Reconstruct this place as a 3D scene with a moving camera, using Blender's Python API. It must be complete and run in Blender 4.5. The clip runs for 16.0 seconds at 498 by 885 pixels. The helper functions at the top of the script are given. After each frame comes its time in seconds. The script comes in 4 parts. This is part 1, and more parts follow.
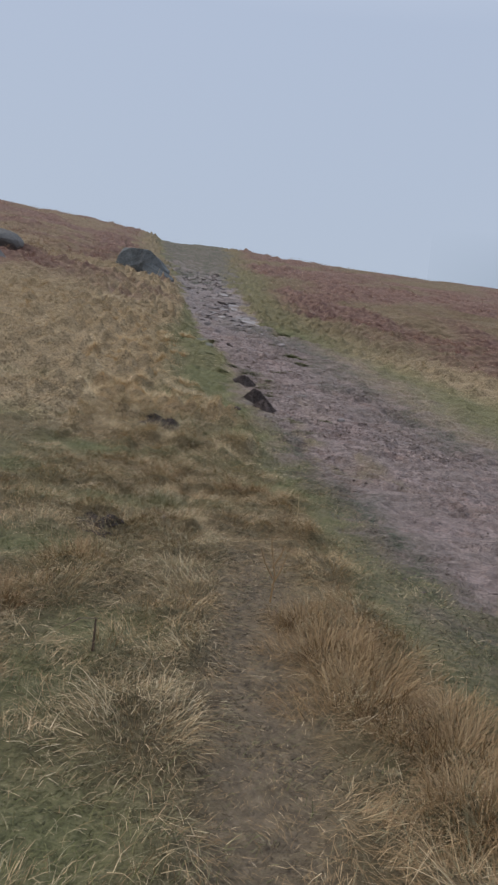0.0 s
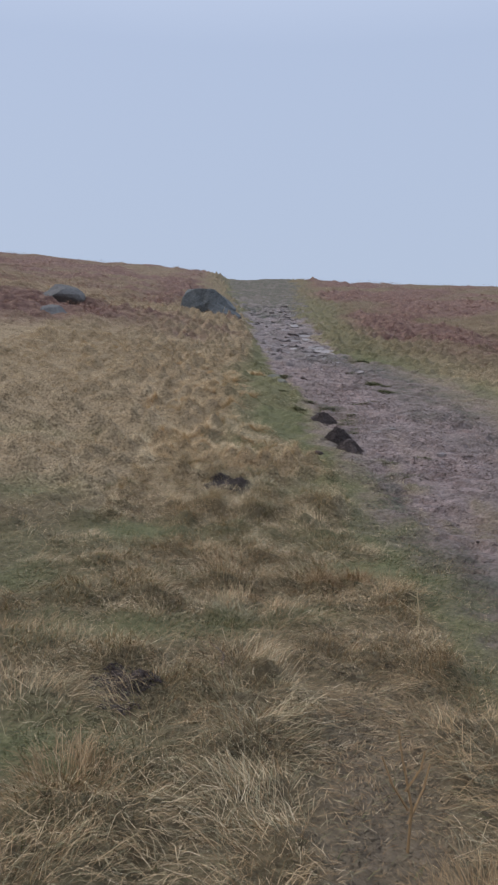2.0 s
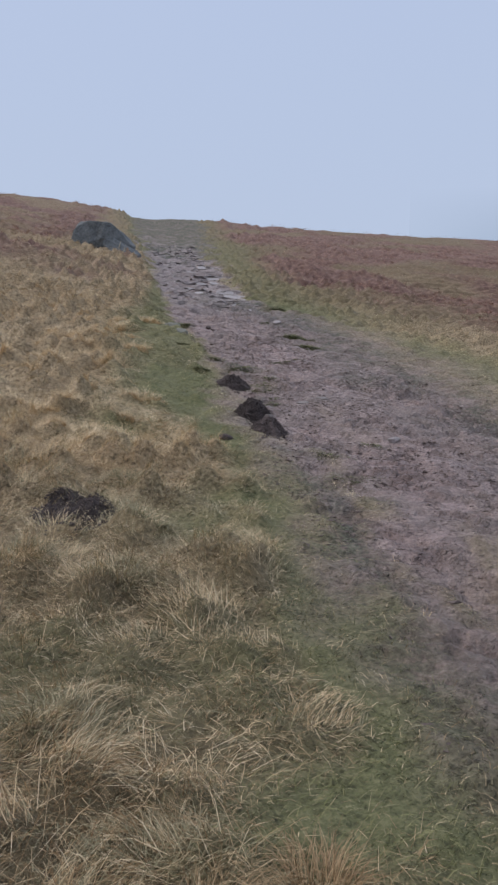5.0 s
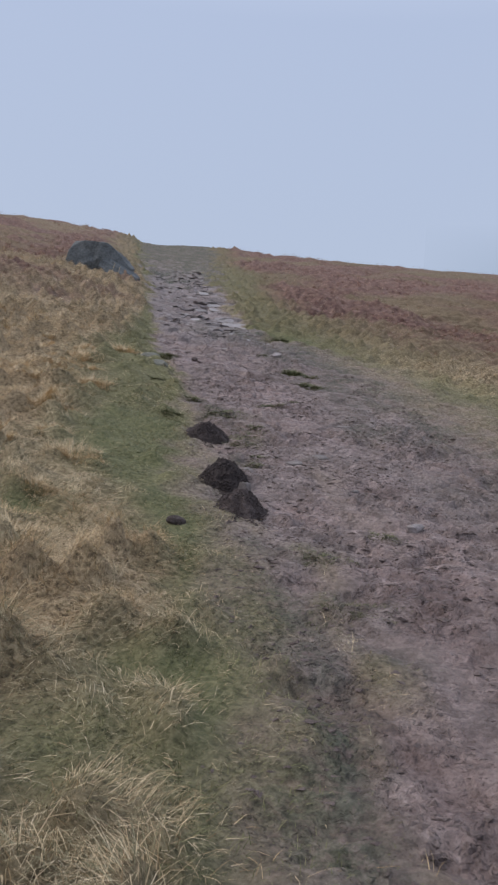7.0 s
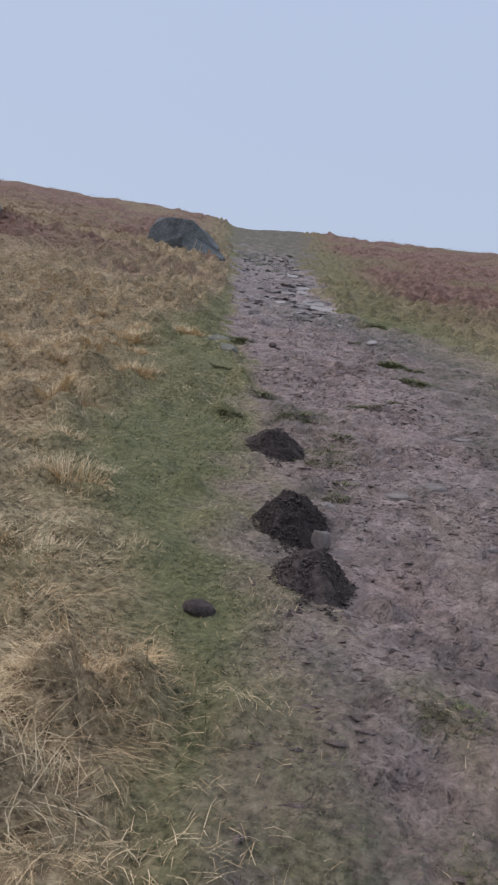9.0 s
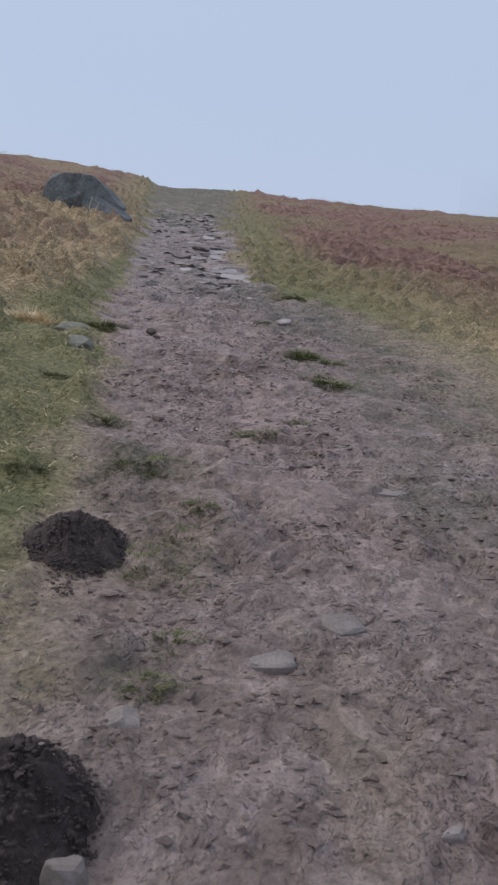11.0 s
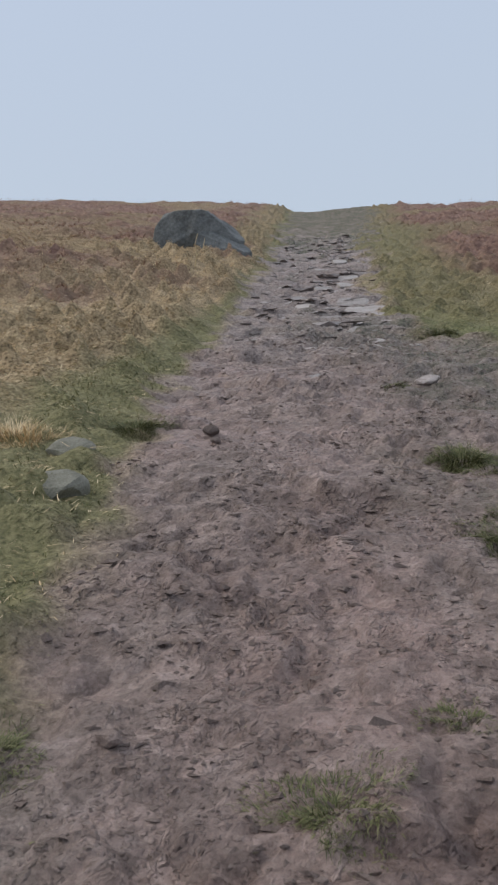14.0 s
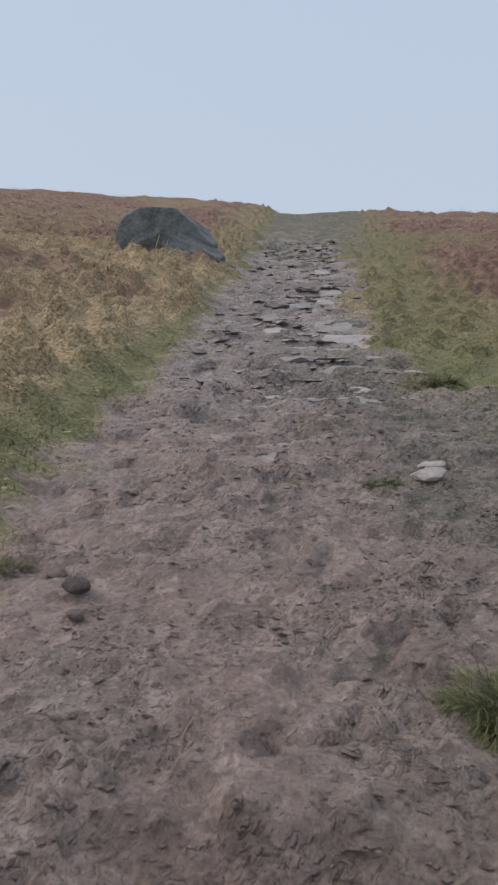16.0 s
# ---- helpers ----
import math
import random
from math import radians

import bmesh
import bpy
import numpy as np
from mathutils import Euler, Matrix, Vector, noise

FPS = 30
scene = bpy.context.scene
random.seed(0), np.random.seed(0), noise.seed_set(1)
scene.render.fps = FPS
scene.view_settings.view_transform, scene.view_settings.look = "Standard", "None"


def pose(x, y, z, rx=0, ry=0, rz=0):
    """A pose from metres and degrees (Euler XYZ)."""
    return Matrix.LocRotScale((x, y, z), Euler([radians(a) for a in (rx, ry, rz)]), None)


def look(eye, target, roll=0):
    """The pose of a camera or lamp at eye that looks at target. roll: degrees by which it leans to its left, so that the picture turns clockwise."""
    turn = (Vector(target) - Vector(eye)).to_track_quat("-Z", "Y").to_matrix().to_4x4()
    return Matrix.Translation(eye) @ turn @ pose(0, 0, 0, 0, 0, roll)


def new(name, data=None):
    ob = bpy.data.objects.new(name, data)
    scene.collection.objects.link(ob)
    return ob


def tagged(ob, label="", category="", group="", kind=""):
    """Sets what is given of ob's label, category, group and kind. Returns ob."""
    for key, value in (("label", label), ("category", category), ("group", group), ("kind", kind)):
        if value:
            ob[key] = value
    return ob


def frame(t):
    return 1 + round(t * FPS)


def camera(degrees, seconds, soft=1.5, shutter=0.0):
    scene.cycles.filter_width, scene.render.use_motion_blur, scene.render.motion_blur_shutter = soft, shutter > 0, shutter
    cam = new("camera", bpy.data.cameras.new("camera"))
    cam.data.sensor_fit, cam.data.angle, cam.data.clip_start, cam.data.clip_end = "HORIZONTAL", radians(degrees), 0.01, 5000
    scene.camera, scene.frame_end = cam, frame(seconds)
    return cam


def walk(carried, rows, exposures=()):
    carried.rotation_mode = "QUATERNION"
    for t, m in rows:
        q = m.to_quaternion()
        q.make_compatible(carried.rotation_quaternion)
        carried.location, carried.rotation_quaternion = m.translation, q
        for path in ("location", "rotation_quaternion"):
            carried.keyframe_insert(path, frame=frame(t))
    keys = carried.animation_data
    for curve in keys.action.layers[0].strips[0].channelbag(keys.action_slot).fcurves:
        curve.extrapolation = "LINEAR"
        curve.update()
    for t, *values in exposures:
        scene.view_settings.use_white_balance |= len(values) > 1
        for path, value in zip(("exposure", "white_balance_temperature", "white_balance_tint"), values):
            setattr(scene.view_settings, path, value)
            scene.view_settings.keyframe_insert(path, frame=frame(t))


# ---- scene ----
cam = camera(36.41, 16.0, 2.4, 0.08)
PATH = [
    (0, look((-2.400, 0.000, 1.800), (-1.082, 9.878, 0.972), 6.59)),
    (0.5, look((-2.331, 0.235, 1.835), (-1.908, 10.195, 1.050), 3.75)),
    (1, look((-2.349, 0.675, 1.812), (-2.480, 10.662, 1.334), 2.57)),
    (1.5, look((-2.282, 1.157, 1.850), (-2.194, 11.147, 1.406), 0.88)),
    (2, look((-2.198, 1.735, 1.961), (-2.004, 11.721, 1.479), 0.76)),
    (2.5, look((-2.225, 2.294, 2.004), (-1.922, 12.271, 1.395), 3.59)),
    (3, look((-2.123, 2.781, 2.038), (-1.674, 12.752, 1.410), 2.98)),
    (3.5, look((-2.046, 3.338, 2.043), (-1.775, 13.312, 1.381), 2.85)),
    (4, look((-2.013, 3.964, 2.100), (-1.136, 13.874, 1.096), 3.26)),
    (4.5, look((-1.877, 4.543, 2.138), (-0.671, 14.416, 1.102), 1.16)),
    (5, look((-1.821, 5.113, 2.127), (-0.412, 14.949, 0.995), 1.85)),
    (5.2, look((-1.785, 5.367, 2.172), (-0.225, 15.177, 1.024), 2.02)),
    (7.3, look((-1.072, 7.773, 2.303), (0.026, 17.686, 1.574), 4.48)),
    (7.5, look((-1.041, 8.018, 2.255), (-0.223, 17.957, 1.510), 4.71)),
    (8, look((-1.018, 8.727, 2.321), (-0.607, 18.688, 1.539), 6.03)),
    (8.2, look((-0.979, 8.936, 2.323), (-0.868, 18.900, 1.481), 5.40)),
    (10.3, look((-0.487, 11.331, 2.504), (0.116, 21.216, 1.113), 2.47)),
    (10.5, look((-0.391, 11.624, 2.599), (0.585, 21.468, 1.138), 3.24)),
    (11, look((-0.105, 12.273, 2.732), (0.838, 22.129, 1.326), 3.78)),
    (11.5, look((0.061, 12.842, 2.816), (-0.140, 22.758, 1.541), 3.40)),
    (12, look((0.240, 13.446, 2.990), (0.680, 23.374, 1.881), 4.60)),
    (12.5, look((0.405, 14.011, 3.059), (0.720, 23.948, 1.982), 3.13)),
    (13, look((0.307, 14.588, 3.123), (-0.503, 24.496, 2.039), 3.62)),
    (13.5, look((0.440, 15.205, 3.165), (-0.405, 25.107, 2.048), -0.06)),
    (14, look((0.474, 15.682, 3.230), (-0.729, 25.544, 2.089), -2.29)),
    (14.5, look((0.516, 16.282, 3.350), (0.275, 26.201, 2.104), -0.64)),
    (15, look((0.617, 16.891, 3.410), (0.405, 26.812, 2.174), -1.50)),
    (15.5, look((0.580, 17.435, 3.411), (-0.554, 27.293, 2.173), 1.67)),
    (16, look((0.586, 17.999, 3.702), (-0.351, 27.888, 2.542), 0.12)),
]
walk(cam, PATH, ((0.0, 0.0, 6650, 11), (1.0, 0.09, 6500, 12), (2.5, 0.06, 6350, 13), (3.0, 0.10, 6350, 13), (4.0, 0.03, 6220, 15), (4.5, 0.12, 6350, 14), (5.0, 0.13, 6350, 14), (7.4, 0.06, 6400, 14), (8.0, 0.10, 6400, 14), (11.0, 0.14, 6400, 13), (11.5, 0.18, 6650, 11), (12.0, 0.09, 6680, 11), (13.0, 0.16, 6780, 10), (16.0, 0.20, 6800, 9)))

# ---------------------------------------------------------------- light: thick low cloud
world = bpy.data.worlds.new("world")
scene.world = world
world.use_nodes = True
wn, wl = world.node_tree.nodes, world.node_tree.links
wn.clear()
sky = wn.new("ShaderNodeTexSky")
sky.sky_type = "NISHITA"
sky.sun_disc = False
sky.sun_elevation, sky.sun_rotation = radians(40), radians(-77)
sky.dust_density = 4.0
clear_bg, cloud_bg, mix_bg, out_bg = (wn.new("ShaderNodeBackground"), wn.new("ShaderNodeBackground"), wn.new("ShaderNodeMixShader"), wn.new("ShaderNodeOutputWorld"))
clear_bg.inputs["Strength"].default_value = 0.06
up_vec, up_z, up_ramp = wn.new("ShaderNodeTexCoord"), wn.new("ShaderNodeSeparateXYZ"), wn.new("ShaderNodeValToRGB")
wl.new(up_vec.outputs["Generated"], up_z.inputs[0])
wl.new(up_z.outputs["Z"], up_ramp.inputs[0])
for k, (at, colour) in enumerate(((0.0, (.43, .505, .62)), (.1, (.475, .565, .70)), (.42, (.462, .556, .722)), (1.0, (1.05, 1.14, 1.30)))):
    stop = up_ramp.color_ramp.elements[k] if k < 2 else up_ramp.color_ramp.elements.new(at)
    stop.position, stop.color = at, (*colour, 1)
wl.new(up_ramp.outputs[0], cloud_bg.inputs["Color"])
cloud_bg.inputs["Strength"].default_value = 1.0
mix_bg.inputs[0].default_value = 0.9
wl.new(sky.outputs[0], clear_bg.inputs["Color"])
wl.new(clear_bg.outputs[0], mix_bg.inputs[1])
wl.new(cloud_bg.outputs[0], mix_bg.inputs[2])
wl.new(mix_bg.outputs[0], out_bg.inputs["Surface"])
sun_data = bpy.data.lights.new("sun", "SUN")
sun_data.energy, sun_data.angle, sun_data.color = 1.4, radians(24), (1.0, 0.92, 0.82)
sun = new("sun", sun_data)
sun.matrix_world = look((-30, 22, 26), (0, 15, 0))


# ---------------------------------------------------------------- the lie of the land
def hash2(ix, iy, seed):
    h = (ix.astype(np.int64) * 374761393 + iy.astype(np.int64) * 668265263 + seed * 974634777) & 0xFFFFFFFF
    h = ((h ^ (h >> 13)) * 1274126177) & 0xFFFFFFFF
    return ((h ^ (h >> 16)) & 0xFFFFFF) / float(0xFFFFFF)


def vnoise(x, y, size, seed=0):
    """Smooth noise, -1 to 1, with features of that size in metres."""
    u, v = np.asarray(x, float) / size, np.asarray(y, float) / size
    iu, iv = np.floor(u), np.floor(v)
    fu, fv = u - iu, v - iv
    su, sv = fu * fu * (3 - 2 * fu), fv * fv * (3 - 2 * fv)
    a, b = hash2(iu, iv, seed), hash2(iu + 1, iv, seed)
    c, d = hash2(iu, iv + 1, seed), hash2(iu + 1, iv + 1, seed)
    return 2 * (a + (b - a) * su + (c - a) * sv + (a - b - c + d) * su * sv) - 1


def fbm(x, y, size, octaves=3, seed=0):
    total, amp = 0, 1.0
    for k in range(octaves):
        total = total + amp * vnoise(x + 17.3 * k, y - 9.1 * k, size / 2 ** k, seed + k)
        amp *= 0.5
    return total / (2 - 0.5 ** (octaves - 1))


def cells(x, y, size, seed=0):
    """The nearest of scattered centres, one in each square of that size: the way to it and its distance in squares, and its random number."""
    u, v = np.asarray(x, float) / size, np.asarray(y, float) / size
    iu, iv = np.floor(u), np.floor(v)
    best = np.full(u.shape, 9.0)
    bx, by, bh = np.zeros(u.shape), np.zeros(u.shape), np.zeros(u.shape)
    for du in (-1, 0, 1):
        for dv in (-1, 0, 1):
            cu, cv = iu + du, iv + dv
            px, py = cu + hash2(cu, cv, seed), cv + hash2(cu, cv, seed + 7)
            dd = np.hypot(px - u, py - v)
            near = dd < best
            best, bx, by, bh = np.where(near, dd, best), np.where(near, u - px, bx), np.where(near, v - py, by), np.where(near, hash2(cu, cv, seed + 3), bh)
    return bx, by, best, bh


def smooth(a, b, x):
    s = np.clip((np.asarray(x, float) - a) / (b - a), 0, 1)
    return s * s * (3 - 2 * s)


RISE_Y = [-40, 0, 5, 8, 11, 13, 15, 19, 22, 26, 30, 45, 65, 76, 84, 95, 130, 400]
RISE = [.06, .07, .05, .045, .09, .14, .185, .18, .155, .17, .19, .205, .215, .205, .17, .08, -.08, -.25]
LINE_Y = np.arange(-40, 400, 0.25)
LINE_Z = np.cumsum(np.interp(LINE_Y, RISE_Y, RISE)) * 0.25
LINE_Z += 0.36 - np.interp(0, LINE_Y, LINE_Z)


def ground(x, y):
    """The hillside without its small relief."""
    x, y = np.asarray(x, float), np.asarray(y, float)
    left = np.interp(y, [0, 12, 22, 32, 45, 60], [.035, .05, .1, .18, .14, .124])
    right = np.interp(y, [0, 12, 30, 60], [.02, .05, .03, .005])
    lx, rx = np.maximum(-(x + 1.0), 0), np.maximum(x - 1.0, 0)
    return np.interp(y, LINE_Y, LINE_Z) + left * 60 * (1 - np.exp(-lx / 60)) - right * 60 * (1 - np.exp(-rx / 60))


def path_left(y):
    return np.interp(y, [-5, 3.5, 8, 12, 18, 20, 22, 25, 31, 40, 47, 75, 90], [-.62, -.66, -.68, -.6, -.7, -.85, -1.05, -1.2, -1.4, -1.6, -1.9, -2.9, -3.4])


def path_right(y):
    return np.interp(y, [-5, 10, 13, 16, 20, 23, 25, 26, 28, 38, 45, 63, 77, 90], [5.0, 4.6, 4.0, 3.5, 3.2, 2.9, 2.5, 1.9, 1.3, 1.2, 1.6, 2.7, 3.7, 4.2])


def blob(x, y, cx, cy, r):
    return np.exp(-((x - cx) ** 2 + (y - cy) ** 2) / (r * r))


def zones(x, y):
    """How far a spot is bare mud, living green grass, and heather with dead bracken, each 0 to 1."""
    x, y = np.asarray(x, float), np.asarray(y, float)
    wob = 0.26 * fbm(x, y, 1.3, 3, 11) + 0.16 * vnoise(x, y, 0.25, 12)
    far = 2.0 * smooth(24, 60, y)
    a = x - path_left(y) + wob * (1 + far)
    b = path_right(y) - x + 1.6 * wob * (1 + far)
    soft_l = np.interp(y, [0, 8, 14, 20], [.4, .4, .35, .18])
    soft_r = np.interp(y, [0, 12, 18, 23, 28], [1.4, 1.4, 1.5, 1.1, .3])
    mud = smooth(-soft_l, soft_l, a) * smooth(-soft_r, soft_r, b)
    mud = mud * (1 - 0.12 * smooth(36, 62, y + 6 * fbm(x, y, 3.0, 3, 13)))
    # the narrow trodden line by which one walks out of the long grass
    trod = smooth(.32, .1, np.abs(x + 1.95 - .12 * (y - 2) + .08 * wob)) * smooth(5.6, 3.8, y)
    mud = np.maximum(mud, .2 * trod)
    # worn green strips in the lower path
    strip = smooth(.05, .5, fbm(x * 1.6, y * .45, .8, 3, 31)) * smooth(18, 11, y) * smooth(-1.2, 0.4, a) * smooth(1.9, .5, a)
    mud = mud * (1 - .65 * strip)
    edge = -a
    wide = np.interp(y, [0, 11, 13.5, 15, 20, 23, 30], [.42, .36, .65, 1.35, 1.45, .7, .25])
    verge = smooth(-.35, .1, edge) * smooth(1.45 * wide, .6 * wide, edge + .5 * wob)
    right_side = smooth(-.3, .4, -b) * smooth(5.4, 3.2, x + .35 * (y - 21) + .9 * wob) * smooth(6, 12, y) * smooth(31, 24, y)
    right_side = right_side + .62 * smooth(-.3, .4, -b) * smooth(3.6, 1.2, -b + 2 * wob) * smooth(22, 27, y) * smooth(70, 45, y)
    green = .85 * verge + .85 * right_side + .4 * smooth(.2, .6, fbm(x, y, 1.9, 3, 41)) * smooth(22, 9, y)
    green = green + .7 * strip + .35 * smooth(36, 58, y) * smooth(-1.5, .5, a) * smooth(-1.5, .5, b)
    for cx, cy, r in ((-3.0, 8.08, .34), (-3.12, 5.63, .3), (-2.66, 5.68, .26), (-2.22, 5.85, .24), (-3.5, 6.55, .42), (-4.3, 9.5, .5), (-2.82, 4.4, .3), (-3.0, 2.2, .35), (-2.55, 3.3, .3), (-2.5, 1.9, .3), (-3.2, 1.5, .5), (-2.8, 2.75, .3), (-3.3, 4.4, .4), (-2.9, 1.0, .5), (-1.75, 6.1, .22), (-1.2, 10.8, .26), (-1.45, 10.1, .42), (-1.33, 15.97, .35), (-2.1, 13.0, .3), (-1.33, 7.1, .3), (-.95, 7.3, .3), (1.6, 24.0, .45), (2.1, 21.4, .5)):
        green = green + .8 * blob(x, y, cx, cy, r)
    green = np.clip(green, 0, 1) * (1 - .7 * trod)
    n = fbm(x, y, 5.0, 4, 51)
    heath_r = smooth(-.8, .9, x - np.interp(y, [14, 22, 26, 32, 40, 50, 60, 90], [9.5, 7.2, 4.8, 4.4, 4.6, 4.2, 4.4, 5.5]) + 1.6 * n) * smooth(17, 21, y + .35 * (x - 6))
    heath_l = smooth(-.5, 1.4, -x - np.interp(y, [20, 26, 34, 45, 60, 90], [12, 7.2, 5.0, 4.6, 4.8, 5.6]) + 2.4 * n) * smooth(22, 27, y)
    heath_l = heath_l * (.25 + .75 * smooth(-.3, .3, n))
    heath = np.clip(heath_r * (.2 + .8 * smooth(-.28, .22, n)) + heath_l + .8 * blob(x, y, -2.9, 40.5, 1.0) + .75 * blob(x, y, -6.9, 29.3, 2.0) + .85 * blob(x, y, -5.2, 32, 1.4) + .7 * blob(x, y, -3.9, 27.6, .9) + .6 * blob(x, y, -2.7, 30.5, .8) + .7 * blob(x, y, -2.4, 37.2, .8), 0, 1) * (1 - mud)
    return mud, green * (1 - .9 * mud) * (1 - heath), heath, trod


def moss(x, y):
    """Thin green film and nibbled turf on the trodden earth, 0 to 1."""
    a, b = x - path_left(y), path_right(y) - x
    n, m = fbm(x * 1.3, y * .6, .9, 3, 141), fbm(x, y, .3, 2, 142)
    near = smooth(-.5, .05, a) * smooth(.62, .1, a + .45 * n) * (.35 + .65 * smooth(13.5, 11, y)) * smooth(20, 16, y)
    near = near + .22 * smooth(.1, .55, n) * smooth(.8, 1.6, a) * smooth(16, 12, y)
    side = smooth(2.6, .9, b + .9 * n) * smooth(9, 13, y) * smooth(31, 25, y)
    crest = 1.2 * smooth(34, 66, y + 18 * n + 12 * m)
    near = near + .8 * blob(x, y, -.07, 12.35, .22) + .7 * blob(x, y, -.05, 10.9, .3) + .8 * blob(x, y, -.02, 11.55, .25) + .45 * blob(x, y, -.28, 16.75, .34) + .45 * blob(x, y, -.2, 15.65, .34) + .5 * blob(x, y, -.15, 14.85, .22)
    return np.clip((.95 * near + .65 * side + crest) * (.55 + .6 * smooth(-.35, .3, m)), 0, 1)


def wet(x, y):
    """Churned damp patches of dark red-brown earth."""
    out = 0
    for cx, cy, rx, ry in ((-0.57, 10.14, .35, .6), (0.39, 11.58, .45, .35), (-0.32, 10.66, .3, .4), (-0.68, 7.43, .25, .35), (.45, 11.6, .3, .35), (-.25, 10.0, .28, .7), (.58, 12.2, .4, .16), (1.1, 11.25, .3, .25), (-.5, 7.3, .22, .7), (-.5, 8.4, .3, .25), (-.6, 5.6, .25, .4), (.2, 8.8, .4, .4), (.35, 16.2, .5, .35), (.8, 17.5, .4, .3),
                           (.5, 19.6, .5, .3), (-.1, 18.9, .35, .3), (.9, 14.0, .5, .3), (2.6, 14.5, .7, .3), (1.6, 9.6, .5, .35)):
        out = out + np.exp(-((x - cx) / rx) ** 2 - ((y - cy) / ry) ** 2)
    return np.clip(out, 0, 1) * smooth(-.35, .25, fbm(x, y, .22, 3, 144))


MOLES = ((-0.54, 15.74, .20, .15), (-0.49, 14.15, .19, .18), (-0.41, 13.40, .18, .165), (-2.24, 10.1, .26, .085))


def relief(x, y, z=None):
    """Humps, tussocks, ruts and clods."""
    x, y = np.asarray(x, float), np.asarray(y, float)
    mud, green, heath, trod = zones(x, y)
    dx, dy, dd, h = cells(x + .12 * vnoise(x, y, .3, 5), y + .12 * vnoise(x, y, .3, 6), .42, 61)
    tuss = np.exp(-(dd / .36) ** 2) * (.03 + .17 * h) * (.4 + 1.25 * smooth(5, 15, y))
    calm = (1 - mud) ** 1.5 * (1 - .7 * green) * (1 - .85 * trod)
    small = np.exp(-(cells(x, y, .21, 161)[2] / .4) ** 2) * .055 * smooth(30, 20, y)
    out = calm * (tuss + small + .07 * fbm(x, y, 1.6, 3, 62) + .13 * fbm(x, y, .95, 2, 162) * smooth(21, 30, y))
    out = out + heath * (.22 * fbm(x, y, 1.1, 3, 63) + .12 * vnoise(x, y, .38, 64) + .08)
    wx, wy = x + .10 * fbm(x, y, .35, 2, 76), y + .10 * fbm(x, y, .35, 2, 77)
    rough = fbm(wx * .7, wy, .62, 3, 71)
    lumps = np.abs(fbm(wx * .75, wy, .34, 3, 72))
    ridges = 1 - np.abs(fbm(wx * .6, wy, .19, 2, 78))
    rows = fbm(wx * .5, wy * 1.5, .42, 2, 73)
    tread = 4 * rows + .5 * vnoise(x, y, .15, 79)
    steps = (np.floor(tread) + smooth(.7, 1.0, tread - np.floor(tread))) / 4
    churn = np.clip(smooth(-.35, .45, fbm(x, y, .9, 2, 75)) + .5 * wet(x, y), 0, 1.3)
    stony = smooth(19, 25, y) * smooth(62, 48, y)
    chip = cells(wx * .62, wy, .17, 66)[3] - .5
    pitch = cells(wx * .75, wy * 1.15, .26, 69)[3] - .5
    flake = cells(wx * .7 + .03 * vnoise(x, y, .06, 67), wy, .085, 68)[3] - .5
    out = out + mud * (-.018 * wet(x, y) + .055 * rough - (.022 + .034 * churn) * (1 - .5 * stony) * lumps + (.010 + .025 * churn) * (ridges - .7) + (.018 + .024 * stony) * rows + (.022 + .045 * stony) * steps
                       + (.026 + .040 * churn - .006 * stony) * chip + (.020 + .024 * churn) * flake + .075 * stony * pitch)
    for fx, fy, turn in ((.18, 19.35, .2), (.62, 19.7, -.1), (.95, 18.9, .3), (.42, 20.2, 0), (1.05, 20.0, -.2), (.75, 17.6, .15), (-.05, 18.7, .1), (.3, 18.2, -.2), (.9, 16.2, .1), (.15, 17.0, .2), (.7, 16.9, -.1)):
        u, v = (x - fx) * np.cos(turn) + (y - fy) * np.sin(turn), (y - fy) * np.cos(turn) - (x - fx) * np.sin(turn)
        sole = smooth(1.15, .8, (u / .06) ** 2 + (v / .16) ** 2)
        out = out - sole * (.022 + .010 * np.sign(np.sin(v * 130)))
    # the trodden hollow of the path, with a low bank on its upper side
    mid = .5 * (path_left(y) + path_right(y))
    out = out - .02 * stony * np.exp(-((x - mid) / 1.1) ** 2) + .12 * smooth(12, 24, y) * smooth(0, .8, path_left(y) - x) * smooth(70, 45, y)
    out = out + .16 * fbm(x, y, 2.2, 3, 65) * smooth(50, 80, y)
    out = out + .36 * smooth(-2.7, -4.6, x) * smooth(-22, -8, x) * smooth(62, 82, y)
    out = out + .10 * blob(x, y, .9, 11.6, .6) + .06 * blob(x, y, 1.7, 10.4, .8) + .10 * blob(x, y, -3.7, 38.4, 2.4) + .55 * np.exp(-((x - 3) / 5.0) ** 2 - ((y - 86) / 9.0) ** 2)
    return out


def surface(x, y):
    return ground(x, y) + relief(x, y)


# ---------------------------------------------------------------- materials
def nodes_of(name):
    m = bpy.data.materials.new(name)
    m.use_nodes = True
    return m, m.node_tree.nodes, m.node_tree.links, m.node_tree.nodes["Principled BSDF"]


def ramp(nt, ln, source, stops):
    r = nt.new("ShaderNodeValToRGB")
    e = r.color_ramp.elements
    while len(e) < len(stops):
        e.new(0.5)
    for k, (p, c) in enumerate(stops):
        e[k].position, e[k].color = p, (*c, 1)
    ln.new(source, r.inputs[0])
    return r.outputs[0]


